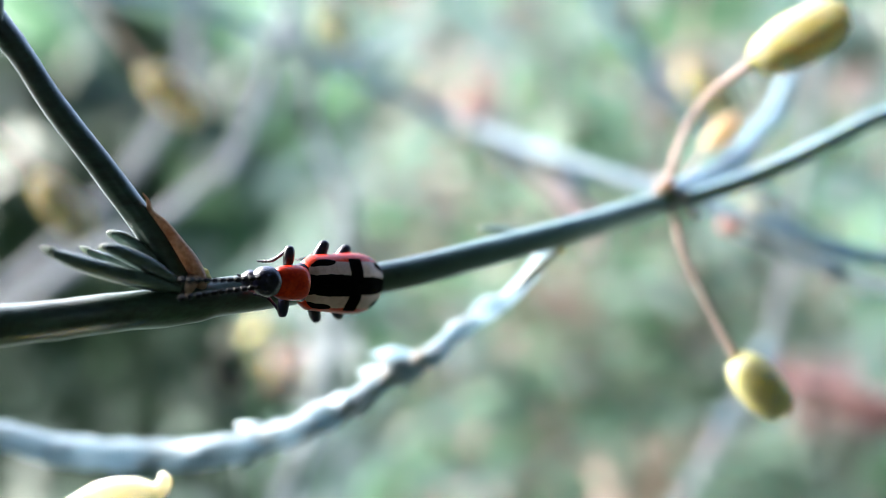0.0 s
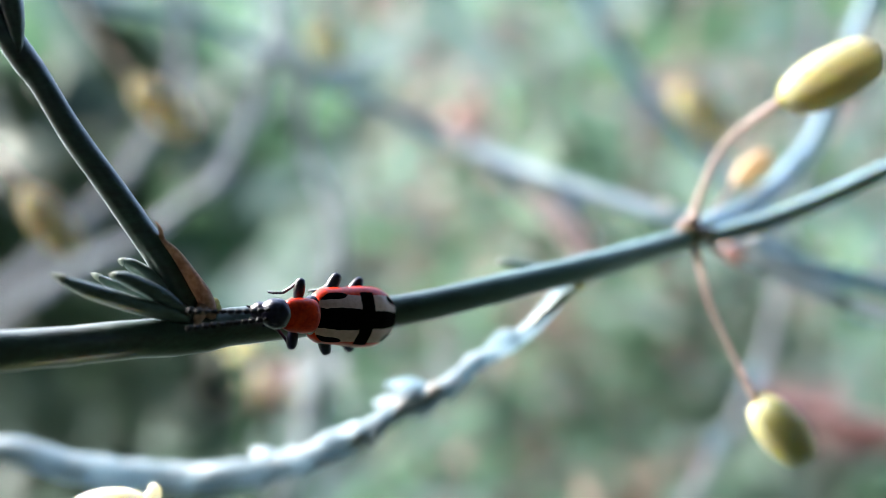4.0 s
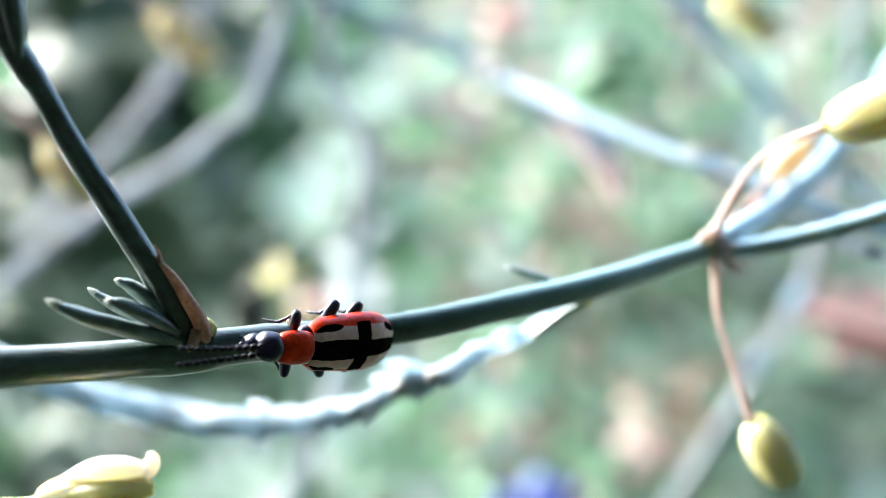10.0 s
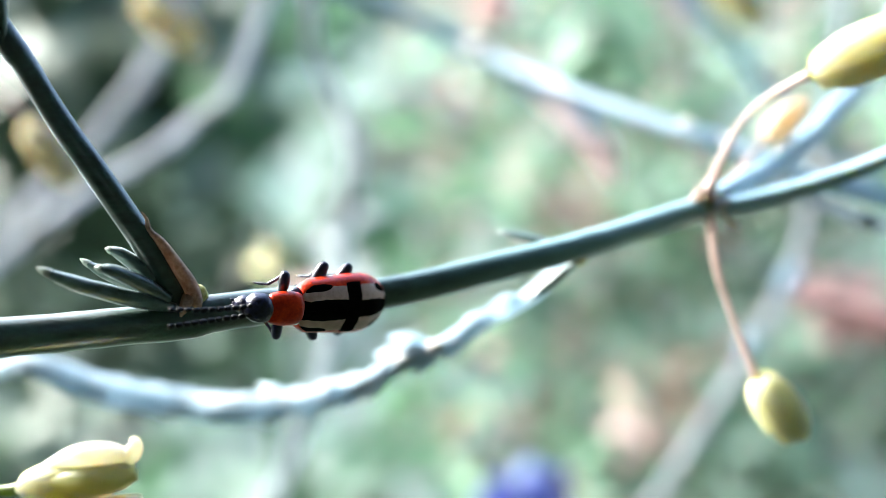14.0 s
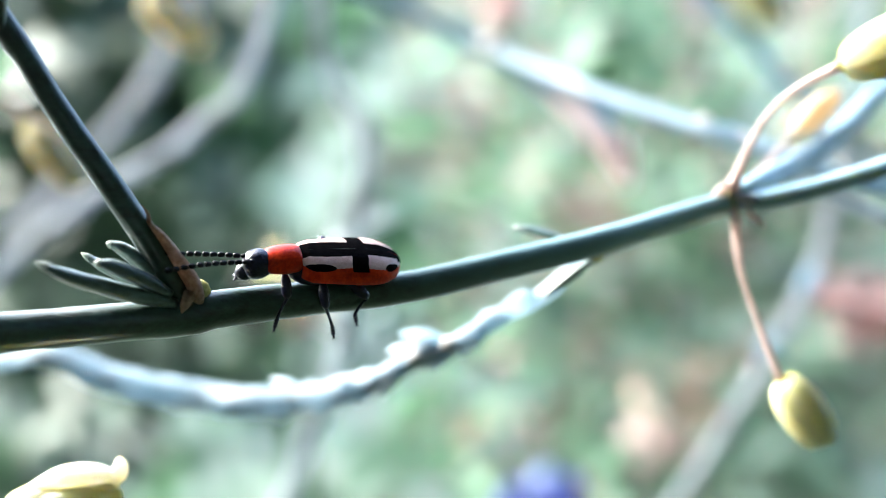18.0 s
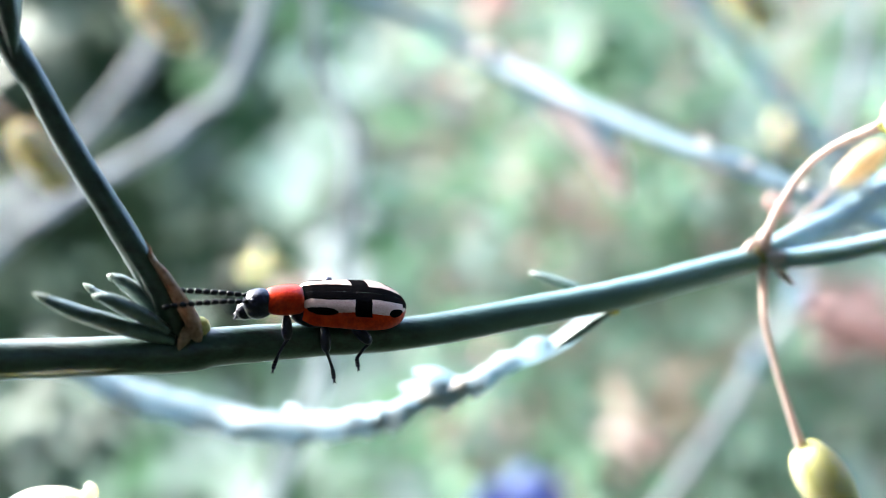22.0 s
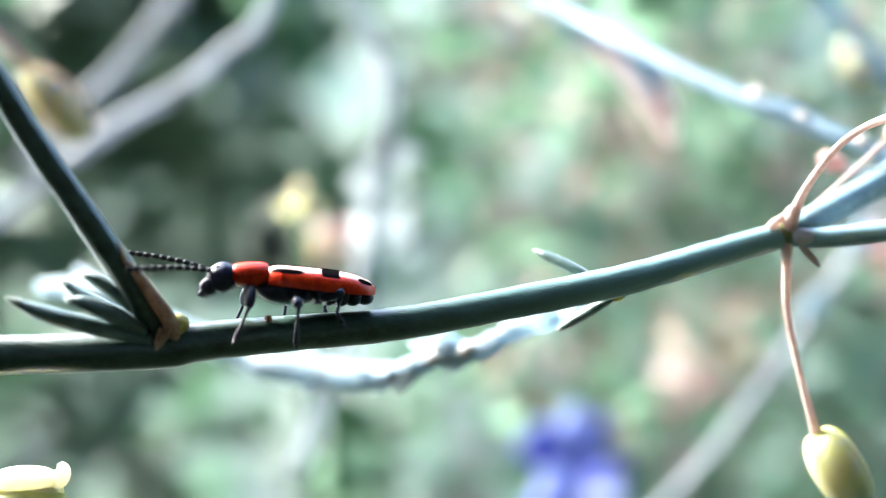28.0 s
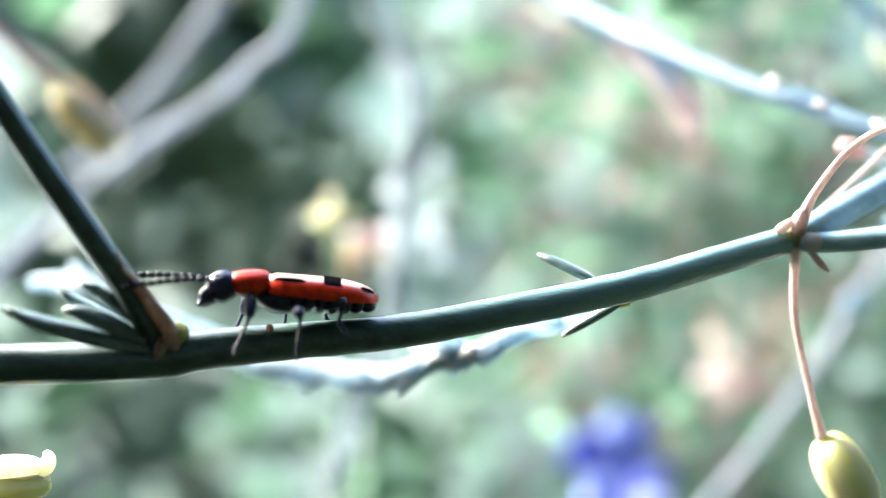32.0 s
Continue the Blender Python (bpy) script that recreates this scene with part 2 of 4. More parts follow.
def blob(bm, at, size, turn=None, rings=10, sides=16, profile=None, rough=0.0, slot=0):
    """A rounded body of half sizes size at a place; profile gives its girth along its own x."""
    at, m = Vector(at), turn or Matrix.Identity(3)
    grid = []
    for i in range(rings + 1):
        s = i / rings
        x = -math.cos(math.pi * s)
        g = math.sqrt(max(0.0, 1 - x * x)) if profile is None else profile(s)
        ring = []
        for k in range(sides):
            a = 2 * math.pi * k / sides
            q = Vector((x * size[0], g * size[1] * math.cos(a), g * size[2] * math.sin(a)))
            if rough:
                q *= 1 + rough * noise.noise(q / max(size) * 2.3 + at)
            ring.append(q)
        grid.append([bm.verts.new((at + m @ q) * MM) for q in (ring if 0 < i < rings else [sum(ring, Vector()) / sides])])
    for i in range(rings):
        a, b = grid[i], grid[i + 1]
        for k in range(sides):
            j = (k + 1) % sides
            if len(a) == 1:
                vs = (a[0], b[j], b[k])
            elif len(b) == 1:
                vs = (a[k], a[j], b[0])
            else:
                vs = (a[k], a[j], b[j], b[k])
            f = bm.faces.new(vs)
            f.smooth, f.material_index = True, slot
    bmesh.ops.recalc_face_normals(bm, faces=bm.faces)
    return bm


def along(way, up=(0, 0, 1)):
    """A turn whose x runs along way."""
    x = Vector(way).normalized()
    up = Vector(up) if abs(x.dot(Vector(up).normalized())) < 0.98 else Vector((0, 1, 0))
    y = up.cross(x).normalized()
    return Matrix((x, y, x.cross(y))).transposed()


def mesh_of(name, bm, mats):
    me = bpy.data.meshes.new(name)
    bm.to_mesh(me)
    bm.free()
    for m in mats if isinstance(mats, (list, tuple)) else (mats,):
        me.materials.append(m)
    return me


def thing(name, at, label, category, group="", kind=""):
    ob = new(name)
    ob.empty_display_size = 0.002
    ob.matrix_world = Matrix.Translation(Vector(at) * MM)
    return tagged(ob, label, category, group, kind)


def part(name, bm, mats, parent, label="", world=True):
    """One mesh under a thing or a part. world: the mesh is given in the plan's places."""
    ob = new(name, mesh_of(name, bm, mats))
    ob.parent = parent
    if world:
        top = parent.matrix_world if parent.parent is None else parent.parent.matrix_world @ parent.matrix_basis
        ob.data.transform(top.inverted())
    if label:
        tagged(ob, label)
    return ob


def single(name, bm, mats, label, category, group="", kind=""):
    return tagged(new(name, mesh_of(name, bm, mats)), label, category, group, kind)

# ---- the ground and the far growth ----
bm = bmesh.new()
bmesh.ops.create_grid(bm, x_segments=60, y_segments=60, size=1.0)
for v in bm.verts:
    r = max(abs(v.co.x), abs(v.co.y))
    v.co *= 1 + 199 * r ** 6
    v.co.z = -0.42 + 0.02 * noise.noise(v.co * 3)
single("ground", bm, SOIL, "brown garden soil under the plants", "soil", kind="structure")


def leaf_cloud(name, mat, count, box, size, label, seed, shape=0.45, droop=0.0):
    """Many separate bent leaves in a box of millimetres."""
    rng = random.Random(seed)
    verts, faces = [], []
    (x0, x1), (y0, y1), (z0, z1) = box
    for _ in range(count):
        y = rng.uniform(y0, y1)
        wide = (y + 50) / (y1 + 50) if y > 0 else 1.0
        c = Vector((rng.uniform(x0, x1) * wide, y, rng.uniform(z0, z1) * wide))
        s = rng.uniform(*size)
        q = Euler((rng.uniform(-1.2, 1.2), rng.uniform(-0.9, 0.9), rng.uniform(0, 6.28))).to_matrix()
        n0 = len(verts)
        for u, w in ((-1, 0.05), (-0.45, 0.8), (0.2, 1.0), (0.7, 0.6), (1, 0.05)):
            for k in (-1, 0, 1):
                verts.append((c + q @ Vector((u * s, k * w * s * shape, -0.25 * s * u * u + 0.12 * s * abs(k) * w))) * MM)
        for i in range(4):
            for k in range(2):
                a = n0 + i * 3 + k
                faces.append((a, a + 1, a + 4, a + 3))
    me = bpy.data.meshes.new(name)
    me.from_pydata(verts, [], faces)
    me.polygons.foreach_set("use_smooth", [True] * len(faces))
    me.materials.append(mat)
    return tagged(new(name, me), label, "foliage", kind="stuff")


# a grassy bank closes the view
bm = bmesh.new()
bmesh.ops.create_grid(bm, x_segments=90, y_segments=60, size=1.0)
for v in bm.verts:
    u, w = v.co.x, v.co.y
    s = w * .5 + .5
    z = -0.46 + 1.19 * (s / .62) ** 1.05 if s < .62 else -0.46 + 1.19 * math.cos((s - .62) / .38 * math.pi / 2)
    v.co = Vector((u * 2.2, 0.40 + 2.0 * s, z))
    v.co += Vector((0, -1, .6)) * .028 * noise.noise(v.co * 9) + Vector((0, -1, .4)) * .012 * noise.noise(v.co * 31)
for f in bm.faces:
    f.smooth = True
single("backdrop", bm, BANK, "grassy bank behind the plants, far out of focus", "bank", kind="structure")

leaf_cloud("far_foliage", FOLIAGE["mid"], 750, ((-420, 420), (260, 560), (-330, 330)), (8, 24), "mid-green leaves of the undergrowth behind the plant", 1)
# dark-coloured leaves stand in for the shade at the left
leaf_cloud("far_foliage", FOLIAGE["dark"], 340, ((-260, -92), (220, 520), (-70, 150)), (10, 26), "shadow-toned leaves standing in for shade deep in the undergrowth", 2)
leaf_cloud("far_foliage", FOLIAGE["light"], 260, ((0, 320), (200, 420), (-240, 240)), (5, 13), "pale green leaves catching the sky", 3)
leaf_cloud("far_foliage", FOLIAGE["pink"], 560, ((-20, 300), (210, 420), (-220, 230)), (4, 10), "faded pink petals in the undergrowth", 4)
leaf_cloud("dry_grass", FOLIAGE["pale"], 150, ((-40, 280), (170, 420), (-220, 230)), (14, 34), "pale dry grass blades in the undergrowth", 5, shape=0.10)
leaf_cloud("far_foliage", FOLIAGE["dark"], 30, ((60, 320), (220, 420), (-300, -20)), (7, 15), "dark leaves low in the undergrowth", 9)
leaf_cloud("far_foliage", FOLIAGE["light"], 700, ((30, 290), (200, 420), (-270, 20)), (5, 13), "pale green leaves low in the undergrowth", 31)
# the same for the shade lower down at the left
leaf_cloud("far_foliage", FOLIAGE["dark"], 45, ((-250, -60), (240, 520), (-260, -70)), (9, 22), "shadow-toned leaves standing in for shade low at the undergrowth's edge", 33)
leaf_cloud("far_foliage", FOLIAGE["dark"], 170, ((-40, 330), (230, 430), (-10, 260)), (4, 11), "small dark leaves among the pale undergrowth", 35)
leaf_cloud("far_foliage", FOLIAGE["mid"], 260, ((-60, 330), (210, 430), (-20, 260)), (4, 11), "small green leaves among the pale undergrowth", 36)
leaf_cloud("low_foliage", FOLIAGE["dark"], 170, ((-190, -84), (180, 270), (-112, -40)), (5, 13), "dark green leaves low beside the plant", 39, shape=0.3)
# unseen leaf masses, added behind the camera and at both sides to block light
leaf_cloud("hedge", NEAR_BLACK_LEAF, 15000, ((-900, 900), (-380, -150), (-520, 980)), (16, 40), "unseen dark leaves added behind the camera to block front light", 6)
leaf_cloud("hedge", NEAR_BLACK_LEAF, 2600, ((-420, -250), (-330, -30), (-520, 380)), (16, 40), "unseen dark leaves added at the left to block side light", 8)
leaf_cloud("hedge", NEAR_BLACK_LEAF, 3200, ((230, 400), (-330, 70), (-520, 430)), (16, 40), "unseen dark leaves added at the right to block side light", 7)

# added out of view overhead, keeps the sky off the stem's front
leaf_cloud("overhanging_leaves", NEAR_BLACK_LEAF, 5200, ((-650, 650), (-390, -50), (640, 960)), (16, 40), "unseen dark leaves added overhead to block sky light", 11)
# unseen leaves added below the stem against light bounced off the ground
leaf_cloud("hedge", NEAR_BLACK_LEAF, 3600, ((-420, 420), (-150, 160), (-520, -150)), (14, 34), "unseen dark leaves added below to block light from the ground", 10)

# ---- the main stem with its side shoots ----
AXIL = (-10.76, 0.0, -2.2)
MAIN = [(-110, -52, -525), (-100, -48, -120), (-62.07, -28.93, -18.05), (-30.10, -10.53, -4.82), (-19.45, -3.84, -4.26), (-14.48, -1.85, -3.86), (-11.63, -0.44, -3.61), (-10.25, 0.24, -3.29), (-6.59, 2.27, -2.86), (-2.55, 4.52, -2.43), (2.20, 6.87, -1.35), (7.1, 9.5, -0.12), (10.5, 11.9, .92), (14.09, 14.38, 2.08)]
stalk = thing("asparagus_stem", AXIL, "blue-green asparagus stem with side shoots and yellow nodes", "plant stem")
bm = bmesh.new()
tube(bm, MAIN, [1.6, 1.5, 1.22, .94, .89, .88, .90, .90, .82, .78, .76, .75, .72, .66], 20, 10, 0.05)
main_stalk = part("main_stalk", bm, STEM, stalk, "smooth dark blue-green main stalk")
bm = bmesh.new()
tube(bm, [(14.0, 14.1, 2.15), (15.3, 14.2, 2.1), (17.6, 14.3, 2.55), (21.6, 14.3, 3.75), (26.4, 14.3, 5.65), (36, 15, 9.4), (60, 18, 22)], [.5, .52, .54, .54, .52, .5, .45], 16, 8, 0.05)
part("side_shoot", bm, STEM_PALE, stalk, "pale shoot beyond the fork")
bm = bmesh.new()
tube(bm, [(-11.65, -0.57, -3.05), (-12.10, -0.90, -2.06), (-12.73, -1.33, -0.67), (-14.48, -2.08, 2.26), (-16.47, -2.84, 5.37), (-17.73, -3.49, 7.74), (-19.1, -4.1, 9.95), (-27.3, -7.4, 23.4), (-50, -16, 60)],
     [.5, .62, .62, .60, .57, .55, .6, .5, .4], 16, 8, 0.05)
part("side_branch", bm, STEM, stalk, "thick side branch rising from the axil")
bm = bmesh.new()
tube(bm, [(14.3, 14.3, 2.3), (15.5, 15.4, 2.9), (19.03, 20.2, 4.7), (22, 24, 6.7), (24.66, 27.5, 9.0), (30, 34, 15), (44, 44, 40)], [.5, .7, .76, .76, .74, .7, .6], 14, 8, 0.05)
part("side_shoot", bm, STEM_PALE, stalk, "pale blue shoot bending away behind the fork")
# flower stalks and buds at the fork
bm = bmesh.new()
tube(bm, [(14.3, 14.0, 2.4), (14.45, 13.9, 3.2), (14.8, 13.7, 4.5), (15.9, 13.2, 6.65), (17.2, 12.3, 8.0), (19.2, 10.6, 9.02)], [.38, .3, .21, .18, .19, .3], 10, 6)
part("flower_stalk", bm, PEDICEL, stalk, "thin pinkish bud stalk")
bm = bmesh.new()
tube(bm, [(14.3, 14.0, 1.8), (14.4, 14.0, 1.0), (14.75, 13.9, -1.7), (15.85, 13.8, -5.0), (16.9, 13.7, -7.66)], [.34, .24, .18, .17, .26], 10, 6)
hang_stalk = part("flower_stalk", bm, PEDICEL, stalk, "thin pinkish bud stalk")


def flower_bud(base, tip, girth, parent, mats=(BUD, BUD_GREEN), widest=.50):
    """A closed drop-shaped bud: a core, six overlapping petals that meet in a blunt point, and a green collar at the stalk."""
    base, tip = Vector(base), Vector(tip)
    turn = along(tip - base)
    mid, half = (base + tip) / 2, (tip - base).length / 2

    def shape(s):
        if s in (0, 1):
            return 0
        if s < widest:
            return .14 + .86 * math.sin(s / widest * math.pi / 2) ** 1.1
        return max(0.0, math.cos((s - widest) / (1 - widest) * math.pi / 2)) ** .74

    bm = bmesh.new()
    blob(bm, mid, (half, girth * .93, girth * .93), turn, 20, 20, shape)
    body = part("bud", bm, mats[0], parent, "closed yellow flower bud")
    for k in range(6):
        a = 2 * math.pi * k / 6 + .9
        inner = k % 2
        out = turn @ Vector((0, math.cos(a), math.sin(a)))
        m = turn @ Matrix.Rotation(a, 3, "X")
        bm = bmesh.new()
        blob(bm, mid + out * girth * (.22 if inner else .30), (half * (.95 if inner else .98), girth * .74, girth * .70), m, 16, 14, shape)
        part("petal", bm, mats[1] if k in (0, 5) else mats[0], parent)
    for k in range(3):
        a = 2 * math.pi * k / 3 + .3
        d = turn @ Vector((0, math.cos(a), math.sin(a)))
        bm = bmesh.new()
        tube(bm, [base - (tip - base) * .02, base.lerp(tip, .10) + d * girth * .34, base.lerp(tip, .26) + d * girth * .82], [girth * .15, girth * .22, girth * .05], 8, 5)
        part("sepal", bm, BUD_GREEN, parent)
    return body


flower_bud((19.2, 10.56, 9.04), (24.6, 9.23, 11.2), 1.62, stalk)
flower_bud((17.0, 13.7, -7.6), (19.5, 14.3, -11.15), 1.36, hang_stalk, (BUD_FRESH, BUD_GREEN))
# bud on the upper stalk is part of the stem; the hanging one swings on its stalk
def leaflet(base, tip, girth, parent, bend=(0, 0, 0.3), label=""):
    """A needle-like leaf with a groove-flattened blade and a pale point."""
    a, b = Vector(base), Vector(tip)
    m1, m2 = a.lerp(b, .35) + Vector(bend) * .8, a.lerp(b, .75) + Vector(bend)
    bm = bmesh.new()
    tube(bm, [a, m1, m2, a.lerp(b, .94) + Vector(bend) * .35], [girth * .65, girth * 1.12, girth, girth * .40], 12, 6, 0.08, 0.75)
    body = part("leaflet", bm, LEAF, parent, label)
    bm = bmesh.new()
    tube(bm, [a.lerp(b, .90) + Vector(bend) * .5, a.lerp(b, .95) + Vector(bend) * .28, b], [girth * .52, girth * .40, .02], 10, 4)
    part("leaf_tip", bm, LEAF_TIP, body)
    return body


leaflet((-11.75, -1.25, -3.0), (-16.85, -4.35, -1.1), .45, stalk, (0, 0, -.2), "long grey-green needle leaf with a pale tip")
leaflet((-11.8, -1.0, -2.7), (-16.0, -1.8, -.75), .36, stalk, (0, 0, -.15))
leaflet((-11.9, -1.5, -2.6), (-14.7, -3.3, -1.15), .42, stalk, (0, 0, .2))
leaflet((-12.1, -1.0, -2.2), (-14.7, -2.1, -.3), .40, stalk, (0, 0, .2))
leaflet((5.7, 9.3, -.2), (2.38, 10.2, .63), .30, stalk, (0, 0, .05), "short needle leaf behind the stalk")
leaflet((6.75, 9.7, -1.0), (3.99, 9.9, -3.23), .30, stalk, (0, 0, .05), "short needle leaf under the stalk")

# a shaded shoot base that sheathes the side branch high up
for a, b, r in (((-18.3, -4.3, 8.7), (-20.2, -5.0, 14.5), .50), ((-18.7, -3.9, 9.2), (-19.6, -4.4, 13.6), .36)):
    bm = bmesh.new()
    tube(bm, [a, Vector(a).lerp(Vector(b), .35) + Vector((.42, 0, .1)), Vector(a).lerp(Vector(b), .75) + Vector((.40, 0, .1)), b], [.1, r, r * .9, .1], 12, 6, .1)
    part("scale_leaf", bm, STEM, stalk, "dark green sheath on the side branch")

# papery scale and yellow node in the axil
bm = bmesh.new()
tube(bm, [(-10.75, -.7, -3.0), (-10.9, -.85, -2.75), (-11.15, -1.0, -2.0), (-11.75, -1.3, -.95), (-12.32, -1.55, -.05), (-12.75, -1.8, .5), (-12.8, -2.0, 1.0), (-13.0, -2.1, 1.35)], [.10, .40, .47, .42, .32, .18, .10, .03], 14, 6, 0.14, 0.72)
part("scale_leaf", bm, SCALE_BROWN, stalk, "brown papery scale leaf wrapping the branch")
bm = bmesh.new()
tube(bm, [(-11.45, -1.4, -3.4), (-11.3, -1.4, -3.0), (-11.15, -1.15, -2.5)], [.04, .24, .32], 10, 5, 0.1)
part("scale_leaf", bm, SCALE_BROWN, stalk)
bm = bmesh.new()
blob(bm, (-11.0, -.42, -2.42), (.46, .64, .52), along((.8, .3, .4)), 10, 14, rough=.25)
part("node", bm, KNOB, stalk, "yellow-green swollen node")
bm = bmesh.new()
blob(bm, (14.05, 14.3, 2.1), (.5, .80, .78), along((.8, .5, .35)), 10, 14, rough=.12)
part("node", bm, KNOB, stalk, "yellow-green ring at the fork")
bm = bmesh.new()
blob(bm, (15.0, 14.0, 2.15), (.72, .46, .48), along((1, 0, .05)), 8, 12, rough=.15)
part("node", bm, WHITE_NODE, stalk, "whitish shoot base at the fork")
for at, way, size in (((14.3, 13.8, 3.1), (.2, -.1, 1), (.7, .38, .34)), ((15.4, 14.0, 1.3), (.9, 0, -.8), (.8, .17, .2)), ((13.6, 13.7, 2.7), (.7, 0, .8), (.65, .2, .26))):
    bm = bmesh.new()
    blob(bm, at, size, along(way), 8, 10, rough=.2)
    part("bract", bm, PEDICEL, stalk, "small papery bract at the fork")
bm = bmesh.new()
blob(bm, (6.85, 9.75, -1.05), (.38, .25, .2), along((1, .5, .3)), 8, 10)
part("node", bm, KNOB, stalk)
# a small withered bud behind the fork and a crumb of dirt on the stalk
bm = bmesh.new()
blob(bm, (20.4, 22.5, 8.0), (2.1, .8, .8), along((.8, .4, .7)), 10, 12, rough=.1)
part("bud", bm, BUD_TAN, stalk, "withered tan bud")
bm = bmesh.new()
tube(bm, [(14.6, 15.6, 2.5), (16.8, 18.5, 4.6), (18.8, 21, 6.6)], [.16, .14, .16], 8, 5)
part("flower_stalk", bm, PEDICEL, stalk)
bm = bmesh.new()
blob(bm, (-7.45, 1.3, -2.08), (.17, .15, .17), None, 8, 10, rough=.4)
part("speck", bm, SCALE_BROWN, stalk, "brown crumb on the stalk")
for k in range(9):
    rng = random.Random(40 + k)
    x = rng.uniform(-14, 10)
    i = max(j for j in range(len(MAIN) - 1) if MAIN[j][0] <= x)
    c = Vector(MAIN[i]).lerp(Vector(MAIN[i + 1]), (x - MAIN[i][0]) / (MAIN[i + 1][0] - MAIN[i][0]))
    a = rng.uniform(-2.2, -0.9)
    bm = bmesh.new()
    blob(bm, c + Vector((.4 * math.cos(a), -.66 * math.cos(a), math.sin(a) * .76)), (.07, .06, .06), None, 6, 8)
    part("speck", bm, STEM_PALE, stalk)

# ---- the lower branch of the stem ----
NBR = [(6.39, 12.07, -0.62), (4.33, 12.58, -2.85), (1.48, 13.69, -4.49), (-1.46, 14.03, -6.26), (-3.32, 14.22, -6.92), (-6.07, 14.53, -8.56), (-10.71, 17.09, -9.89), (-14.26, 17.86, -10.42), (-18.16, 19.48, -10.40), (-24.13, 19.83, -9.60), (-29.17, 20.41, -8.11), (-35.12, 22.29, -9.00)]
bm = bmesh.new()
tube(bm, NBR, [.42, .46, .48, .52, .58, .70, .84, .94, .98, .98, .86, .4], 14, 8, 0.18)
lower = part("lower_branch", bm, STEM_WHITE, stalk, "pale blue-green side branch hanging in a curve below the stem")
rng = random.Random(77)
line = curve_points(NBR, 4)
for k in range(4, len(line) - 3):
    c, way = line[k], (line[k + 1] - line[k - 1]).normalized()
    left = min(1.0, max(0.0, (4 - c.x) / 9))                  # papery bracts crowd towards the tip
    if k % 4 == 0 and left > .6:
        r = rng.uniform(.40, .56)
        bm = bmesh.new()
        blob(bm, c + Vector((0, -.28, rng.uniform(.05, .35))), (r * 1.5, r, r * .9), along(way), 8, 12, rough=.25)
        part("node", bm, WHITE_NODE, lower, "whitish papery node")
    for _ in range(round(rng.uniform(1.6, 4.4) * left)):
        d = (way * rng.uniform(.9, 1.5) + Vector((0, rng.uniform(-.5, .2), rng.uniform(-.62, .62)))).normalized() * rng.uniform(1.3, 2.6)
        bm = bmesh.new()
        tube(bm, [c, c + d * .5 + Vector((0, 0, .12)), c + d], [.26, .44, .10], 8, 4)
        part("leaflet", bm, BRACT_WHITE, lower)
for a, b in (((-1.5, 14.0, -6.1), (-4.3, 14.2, -5.6)), ((3.6, 12.7, -3.2), (1.6, 12.4, -3.9))):
    bm = bmesh.new()
    m = Vector(a).lerp(Vector(b), .5) + Vector((0, 0, .25))
    tube(bm, [a, m, b], [.25, .34, .08], 8, 5)
    part("leaflet", bm, STEM_WHITE, lower)

# ---- stems behind ----
WST = [(-66.87, 78.94, 47.56), (-39.44, 74.35, 38.46), (-26.92, 71.90, 35.51), (-14.19, 67.60, 28.58), (-5.11, 62.99, 23.99), (2.70, 58.24, 19.21), (9.30, 43.57, 13.47), (16.62, 33.00, 8.82), (19.83, 30.42, 7.33), (22.51, 28.20, 6.03), (26.19, 26.13, 4.28), (32.13, 25.29, 2.69)]
back = thing("back_stem", WST[5], "pale blue-green asparagus stem running behind, out of focus", "plant stem", "stems behind")
bm = bmesh.new()
tube(bm, WST, [.8, .8, .8, .78, .76, .74, .64, .58, .56, .54, .52, .5], 14, 6, 0.08)
part("stalk", bm, STEM_BACK, back)
for at, s in (((3.1, 57.0, 19.4), .95), ((17.2, 32.2, 9.2), .42), ((10.9, 41.5, 12.6), .36), ((19.6, 30.2, 7.7), .34), ((22.5, 27.8, 6.3), .4)):
    bm = bmesh.new()
    blob(bm, at, (s * 1.4, s, s * .9), along((.8, -.5, -.4)), 8, 12, rough=.2)
    part("node", bm, WHITE_NODE, back, "bright papery node")
for a, b in (((3.1, 57.8, 18.9), (8.6, 55.5, 13.4)), ((3.1, 57.8, 18.7), (10.6, 53.3, 12.9)), ((9.4, 43.6, 13.3), (12.3, 42.6, 8.9)), ((16.7, 33.0, 8.7), (21.7, 31.3, 7.0)), ((-13.0, 67.6, 28.6), (-5.2, 65.4, 28.5)), ((9.8, 43.1, 13.1), (12.8, 40.6, 9.9))):
    bm = bmesh.new()
    tube(bm, [a, Vector(a).lerp(Vector(b), .5) + Vector((.2, 0, .3)), b], [.4, .55, .1], 8, 5)
    part("leaflet", bm, STEM_BACK, back)


